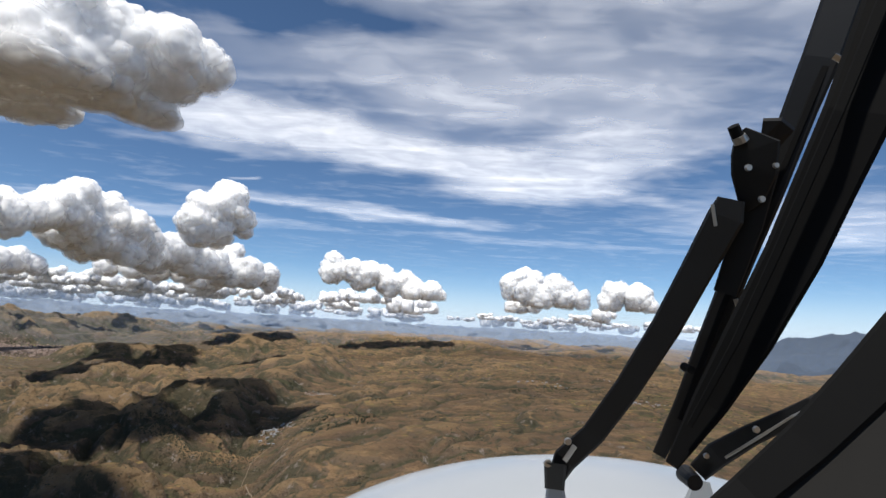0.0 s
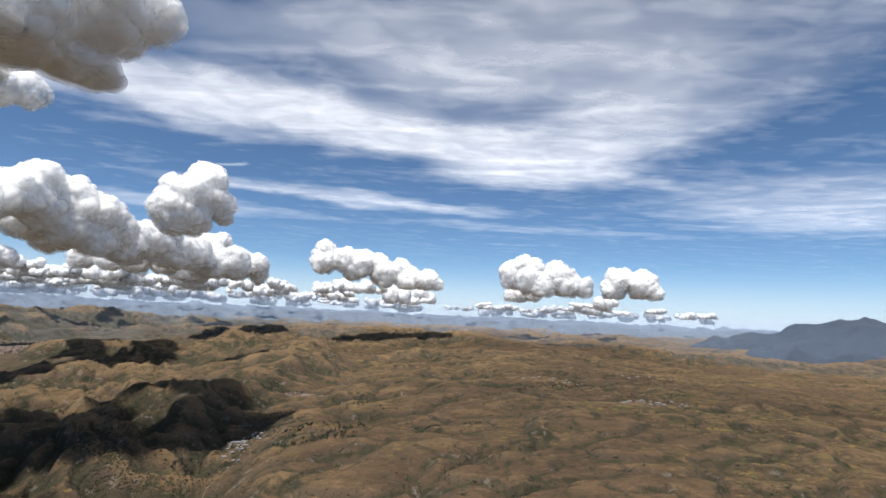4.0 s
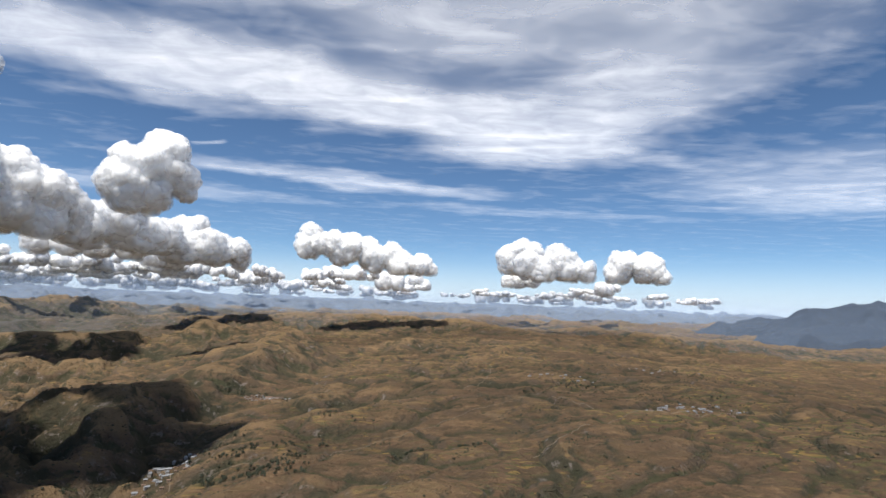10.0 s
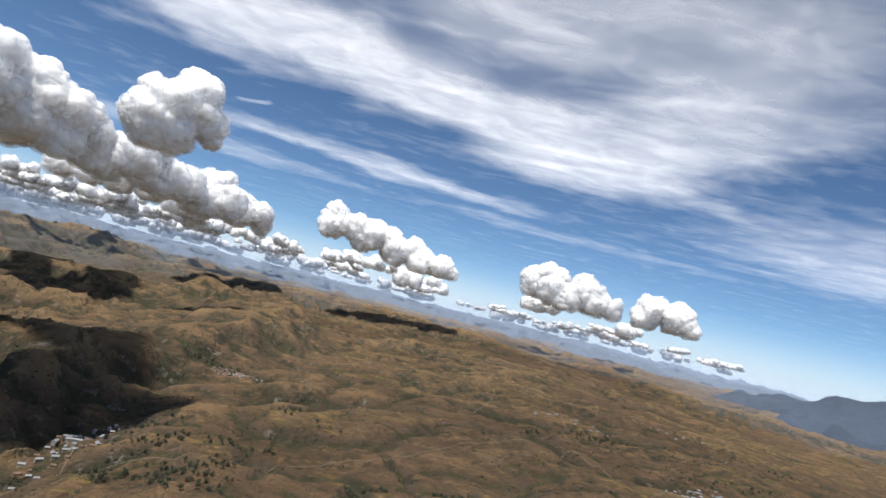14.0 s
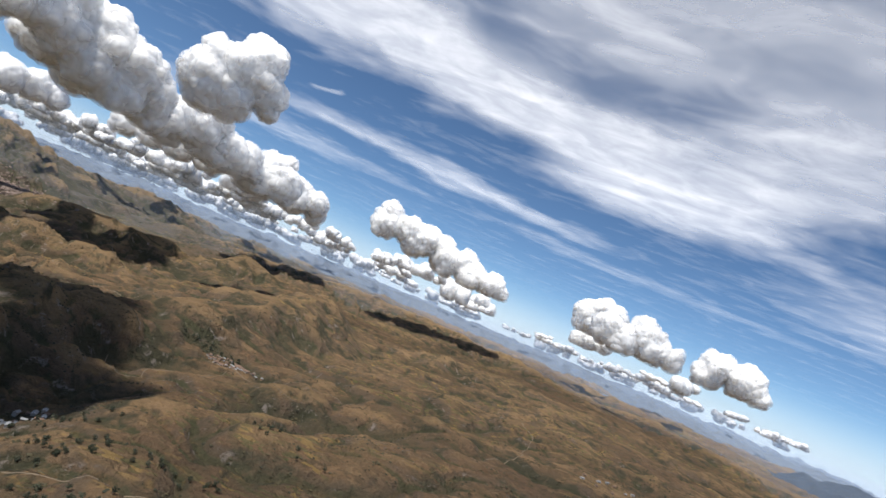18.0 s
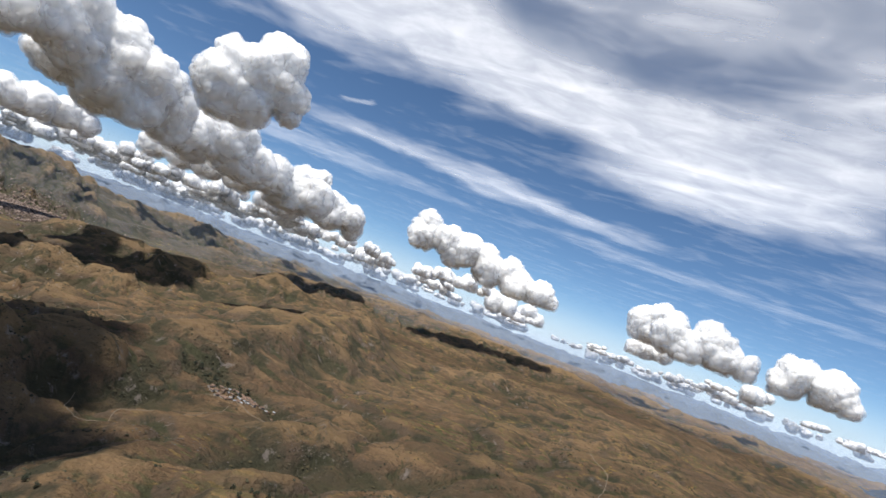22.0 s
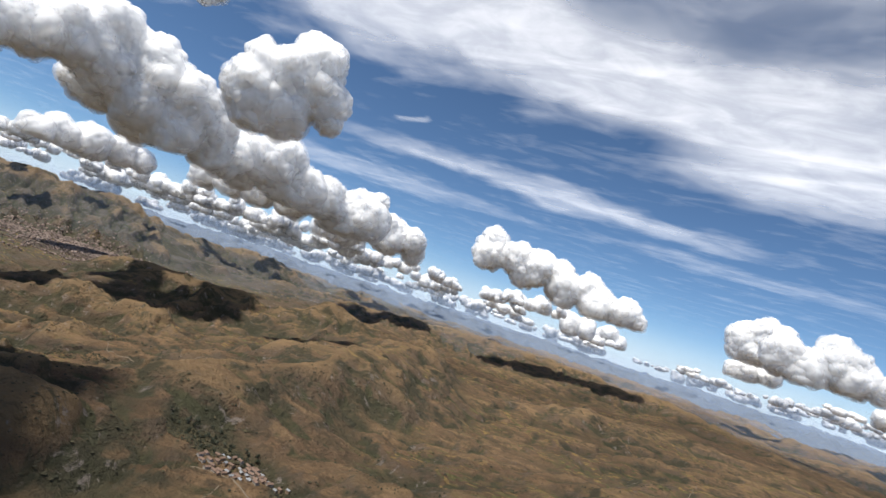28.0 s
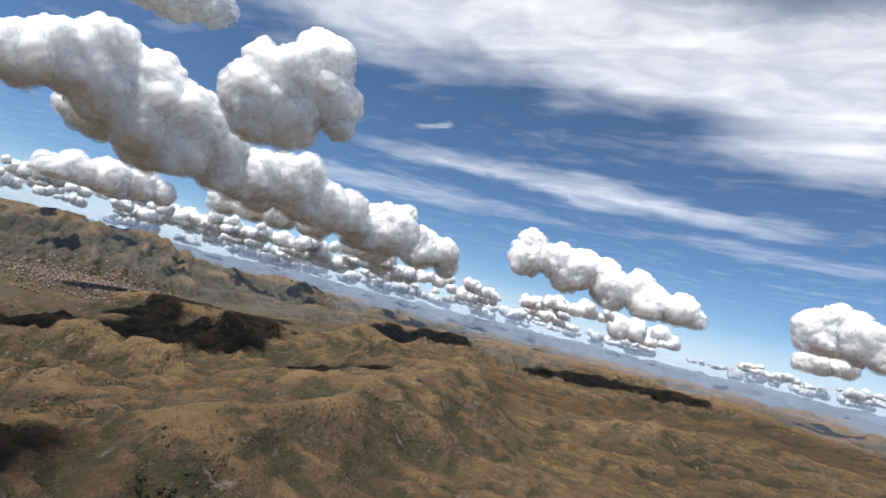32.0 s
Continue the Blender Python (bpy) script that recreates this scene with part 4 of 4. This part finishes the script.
def track(points, width, label="pale dirt track over the grass"):
    """A ribbon laid on the land along a winding line."""
    line = []
    for (ax, ay), (bx, by) in zip(points, points[1:]):
        n = max(2, int(math.hypot(bx - ax, by - ay) / 0.7))
        line += [(ax + (bx - ax) * i / n, ay + (by - ay) * i / n) for i in range(n)]
    p = np.array(line + [points[-1]], float)
    for _ in range(12):
        p[1:-1] = (p[:-2] + 2 * p[1:-1] + p[2:]) / 4
    p = p + np.stack((1.1 * fbm(p[:, 0] / 16, p[:, 1] / 16, 2), 1.1 * fbm(p[:, 0] / 16 + 5, p[:, 1] / 16, 2)), -1)
    d = np.gradient(p, axis=0)
    side = np.stack((-d[:, 1], d[:, 0]), -1) / np.linalg.norm(d, axis=1)[:, None] * width * 0.32
    rows = []
    for s, dz in ((-1.25, -0.25), (-1, 0.07), (1, 0.07), (1.25, -0.25)):
        q = p + side * s
        rows.append(np.stack((q[:, 0], q[:, 1], surface(q[:, 0], q[:, 1]) + dz), -1))
    v = np.stack(rows, 1)
    v[:, 1:3, 2] = np.maximum(v[:, 1:3, 2], v[:, 1:3, 2].mean(1)[:, None])
    n = len(p)
    i = (np.arange(n - 1)[:, None] * 4 + np.arange(3)[None]).ravel()
    me = raw_mesh("dirt_track", v.reshape(-1, 3), np.stack((i, i + 4, i + 5, i + 1), -1))
    me.materials.append(DUST)
    return tagged(new("dirt_track", me), label, "track", kind="structure")


track([(-102, 328), (-97, 320), (-90, 316), (-84, 320), (-88, 328), (-80, 336), (-78, 350), (-80, 362)], 0.33, "pale winding road to the village")
track([(-92, 364), (-84, 367), (-70, 362), (-52, 368), (-34, 372)], 0.42, "dirt road through the village")
track([(-84, 272), (-76, 262), (-70, 250), (-78, 232), (-74, 212), (-62, 190)], 0.36, "pale road down the valley")
track([(-70, 250), (-50, 252), (-30, 262), (-5, 280), (20, 310), (50, 330)], 0.24)
track([(50, 330), (62, 300), (80, 285), (104, 292), (130, 310)], 0.30)
track([(30, 240), (48, 262), (70, 280), (86, 300)], 0.24)
track([(12, 352), (30, 380), (36, 420), (20, 470), (30, 540)], 0.36)
track([(-260, 452), (-215, 440), (-180, 410), (-160, 420), (-150, 440)], 0.30)


# ---- the aircraft's nose, wipers and windscreen frame, as it stands at the start ----
PAINT = simple("white_aircraft_paint", (0.25, 0.27, 0.285), (0.34, 0.355, 0.37), 1.4, rough=0.22, bump=0.02, distance=0.002)
BLACK = simple("black_wiper_metal", (0.0035, 0.0035, 0.004), (0.008, 0.008, 0.008), 30.0, rough=0.5, bump=0.08, distance=0.001)
RUBBER = simple("black_rubber_seal", (0.003, 0.003, 0.003), (0.006, 0.006, 0.006), 40.0, rough=0.8, bump=0.15, distance=0.001)
STEEL = simple("scratched_steel", (0.30, 0.29, 0.27), (0.55, 0.53, 0.50), 60.0, rough=0.35, metal=0.9, bump=0.1, distance=0.0005)
LINING = simple("grey_cockpit_lining", (0.012, 0.0115, 0.0105), (0.020, 0.019, 0.0175), 25.0, rough=0.8, bump=0.2, distance=0.001)

for mat, shine in ((RUBBER, 0.12), (BLACK, 0.3), (LINING, 0.15)):
    next(n for n in mat.node_tree.nodes if n.type == "BSDF_PRINCIPLED").inputs["Specular IOR Level"].default_value = shine

aircraft = tagged(new("aircraft"), "light aircraft with a white nose and black windscreen wipers", "aircraft")
aircraft.matrix_world = pose(0, 0, 60, 98.24, -3.39, 0.35)


def bar(name, line, mat, parent, label="", thick=0.5, lift=0.0):
    """A bar with chamfered edges along (x, y, ahead, width); thick: its depth as a share of the width."""
    bm = bmesh.new()
    pts = [Vector((x, y, -d)) for x, y, d, _ in line]
    rings = []
    for k, (p, (*_, w)) in enumerate(zip(pts, line)):
        way = (pts[min(k + 1, len(pts) - 1)] - pts[max(k - 1, 0)]).normalized()
        out = p.normalized()
        side = way.cross(out).normalized()
        h, t, c = w / 2, w * thick / 2, w * min(thick, 1) * 0.16
        rings.append([bm.verts.new(p + side * a + out * (b + lift)) for a, b in
                      ((-h + c, -t), (h - c, -t), (h, -t + c), (h, t - c), (h - c, t), (-h + c, t), (-h, t - c), (-h, -t + c))])
    for a, b in zip(rings, rings[1:]):
        for i in range(8):
            bm.faces.new((a[i], a[(i + 1) % 8], b[(i + 1) % 8], b[i]))
    bm.faces.new(rings[0])
    bm.faces.new(rings[-1])
    bmesh.ops.recalc_face_normals(bm, faces=bm.faces)
    return part(name, bm, mat, parent, label)


def stud(name, x, y, d, radius, length, mat, parent, toward=(0, 0, 1)):
    bm = bmesh.new()
    turn = Vector(toward).to_track_quat("Z", "Y").to_matrix().to_4x4()
    bmesh.ops.create_cone(bm, cap_ends=True, segments=14, radius1=radius, radius2=radius * 0.86, depth=length, matrix=Matrix.Translation((x, y, -d)) @ turn)
    return part(name, bm, mat, parent)


post = bar("windscreen_post", [(0.553, 0.348, 0.62, 0.073), (0.500, 0.166, 0.64, 0.072), (0.474, 0.081, 0.66, 0.068), (0.447, -0.008, 0.68, 0.065), (0.407, -0.119, 0.71, 0.059), (0.369, -0.217, 0.74, 0.045), (0.326, -0.309, 0.76, 0.018)], RUBBER, aircraft, "thick black windscreen post", 0.5)
bar("seal", [(0.512, 0.318, 0.60, 0.016), (0.461, 0.161, 0.62, 0.012), (0.413, -0.006, 0.66, 0.011), (0.379, -0.120, 0.69, 0.010), (0.338, -0.242, 0.73, 0.008)], RUBBER, post, "black rubber seal", 0.8)
wiper_blade = bar("wiper_blade", [(0.709, 0.487, 0.92, 0.062), (0.668, 0.339, 0.94, 0.060), (0.643, 0.250, 0.96, 0.055), (0.601, 0.095, 0.99, 0.050), (0.576, -0.010, 1.02, 0.045), (0.531, -0.178, 1.06, 0.043), (0.498, -0.319, 1.10, 0.037), (0.462, -0.442, 1.14, 0.027)], BLACK, aircraft, "long black wiper blade", 0.6)
bar("rubber", [(0.668, 0.320, 0.93, 0.014), (0.605, 0.114, 0.97, 0.012), (0.539, -0.107, 1.02, 0.013), (0.486, -0.350, 1.09, 0.012)], RUBBER, wiper_blade, "rubber lip", 1.2)
bar("clip", [(0.660, 0.326, 0.90, 0.011), (0.674, 0.319, 0.90, 0.011)], STEEL, wiper_blade, "bare steel clip", 0.5)
bar("clip", [(0.538, -0.092, 0.98, 0.008), (0.544, -0.109, 0.98, 0.008)], STEEL, wiper_blade, "bare steel clip", 0.5)
stud("knob", 0.478, -0.233, 1.04, 0.009, 0.03, RUBBER, wiper_blade)
wiper_arm = bar("wiper_arm", [(0.514, 0.089, 0.95, 0.044), (0.509, 0.057, 0.96, 0.061), (0.477, -0.030, 0.99, 0.057), (0.431, -0.151, 1.03, 0.054), (0.372, -0.284, 1.08, 0.050), (0.318, -0.393, 1.13, 0.048), (0.267, -0.463, 1.17, 0.052), (0.254, -0.516, 1.20, 0.038)], BLACK, aircraft, "stout black wiper arm", 0.5)
bar("bracket", [(0.519, 0.205, 0.93, 0.022), (0.545, 0.176, 0.93, 0.077), (0.548, 0.130, 0.94, 0.070), (0.548, 0.089, 0.95, 0.044), (0.542, 0.070, 0.96, 0.016)], BLACK, wiper_arm, "black hinge plate", 0.3)
bar("head", [(0.556, 0.205, 0.93, 0.045), (0.581, 0.205, 0.93, 0.049), (0.601, 0.193, 0.93, 0.039)], BLACK, wiper_arm, "black pivot head", 0.7)
bar("link", [(0.567, 0.142, 0.95, 0.057), (0.556, 0.042, 0.97, 0.047), (0.529, -0.084, 1.00, 0.040)], BLACK, wiper_arm, "flat black link", 0.3)
stud("bolt", 0.522, 0.139, 0.91, 0.006, 0.005, STEEL, wiper_arm)
stud("bolt", 0.557, 0.087, 0.93, 0.006, 0.005, STEEL, wiper_arm)
stud("bolt", 0.569, 0.143, 0.91, 0.005, 0.005, STEEL, wiper_arm)
stud("bolt", 0.263, -0.405, 1.12, 0.008, 0.005, STEEL, wiper_arm)
stud("bolt", 0.228, -0.467, 1.16, 0.009, 0.005, STEEL, wiper_arm)
stud("grip", 0.507, 0.199, 0.92, 0.011, 0.03, RUBBER, wiper_arm, (-0.5, 0.8, 0.2))
stud("ferrule", 0.513, 0.190, 0.92, 0.013, 0.012, STEEL, wiper_arm, (-0.5, 0.8, 0.2))
bar("clip", [(0.470, 0.078, 0.93, 0.006), (0.476, 0.040, 0.93, 0.006)], STEEL, wiper_arm, "bare steel clip", 0.5)
bar("spring", [(0.275, -0.410, 1.11, 0.011), (0.260, -0.454, 1.14, 0.011)], STEEL, wiper_arm, "worn steel spring", 0.8)
bar("fork", [(0.247, -0.471, 1.17, 0.049), (0.251, -0.542, 1.20, 0.043)], BLACK, wiper_arm, "black pivot fork", 0.8)
pedestal = bar("pedestal", [(0.257, -0.543, 1.22, 0.039), (0.263, -0.615, 1.24, 0.055), (0.273, -0.844, 1.28, 0.122)], PAINT, aircraft, "white wiper pedestal", 0.9)
bar("pedestal", [(0.631, -0.565, 1.30, 0.036), (0.636, -0.647, 1.32, 0.084), (0.643, -0.848, 1.34, 0.156)], PAINT, aircraft, "white wiper pedestal", 0.9)
second_arm = bar("wiper_arm", [(0.752, -0.243, 0.98, 0.021), (0.693, -0.290, 1.00, 0.025), (0.665, -0.328, 1.03, 0.035), (0.623, -0.378, 1.08, 0.041), (0.586, -0.440, 1.14, 0.051), (0.564, -0.495, 1.18, 0.042)], BLACK, aircraft, "thin black wiper arm", 0.5)
bar("rod", [(0.703, -0.270, 0.97, 0.004), (0.656, -0.314, 1.00, 0.004), (0.623, -0.371, 1.05, 0.006), (0.583, -0.431, 1.10, 0.005)], STEEL, second_arm, "thin steel rod", 1.0)
stud("bolt", 0.618, -0.356, 1.05, 0.007, 0.005, STEEL, second_arm)
stud("bolt", 0.554, -0.435, 1.12, 0.006, 0.005, STEEL, second_arm)
stud("pivot", 0.542, -0.503, 1.17, 0.02, 0.05, BLACK, second_arm)
sill = bar("lower_seal", [(0.279, -0.292, 0.56, 0.036), (0.323, -0.255, 0.56, 0.039), (0.376, -0.200, 0.55, 0.044), (0.426, -0.139, 0.54, 0.050), (0.480, -0.067, 0.53, 0.054)], RUBBER, aircraft, "broad black window seal", 0.5)
bar("lining_panel", [(0.317, -0.340, 0.53, 0.112), (0.370, -0.286, 0.53, 0.112), (0.416, -0.229, 0.52, 0.110), (0.460, -0.172, 0.51, 0.108), (0.505, -0.113, 0.50, 0.106)], LINING, aircraft, "plain grey cockpit lining", 0.25)
bm = bmesh.new()
bmesh.ops.create_uvsphere(bm, u_segments=72, v_segments=40, radius=1)
bmesh.ops.scale(bm, vec=(1.206, 0.502, 0.936), verts=bm.verts)
bmesh.ops.translate(bm, vec=(0.447, -1.256, -1.656), verts=bm.verts)
nose = part("nose", bm, PAINT, aircraft, "smooth glossy white nose")
nose.data.polygons.foreach_set("use_smooth", np.ones(len(nose.data.polygons), bool))
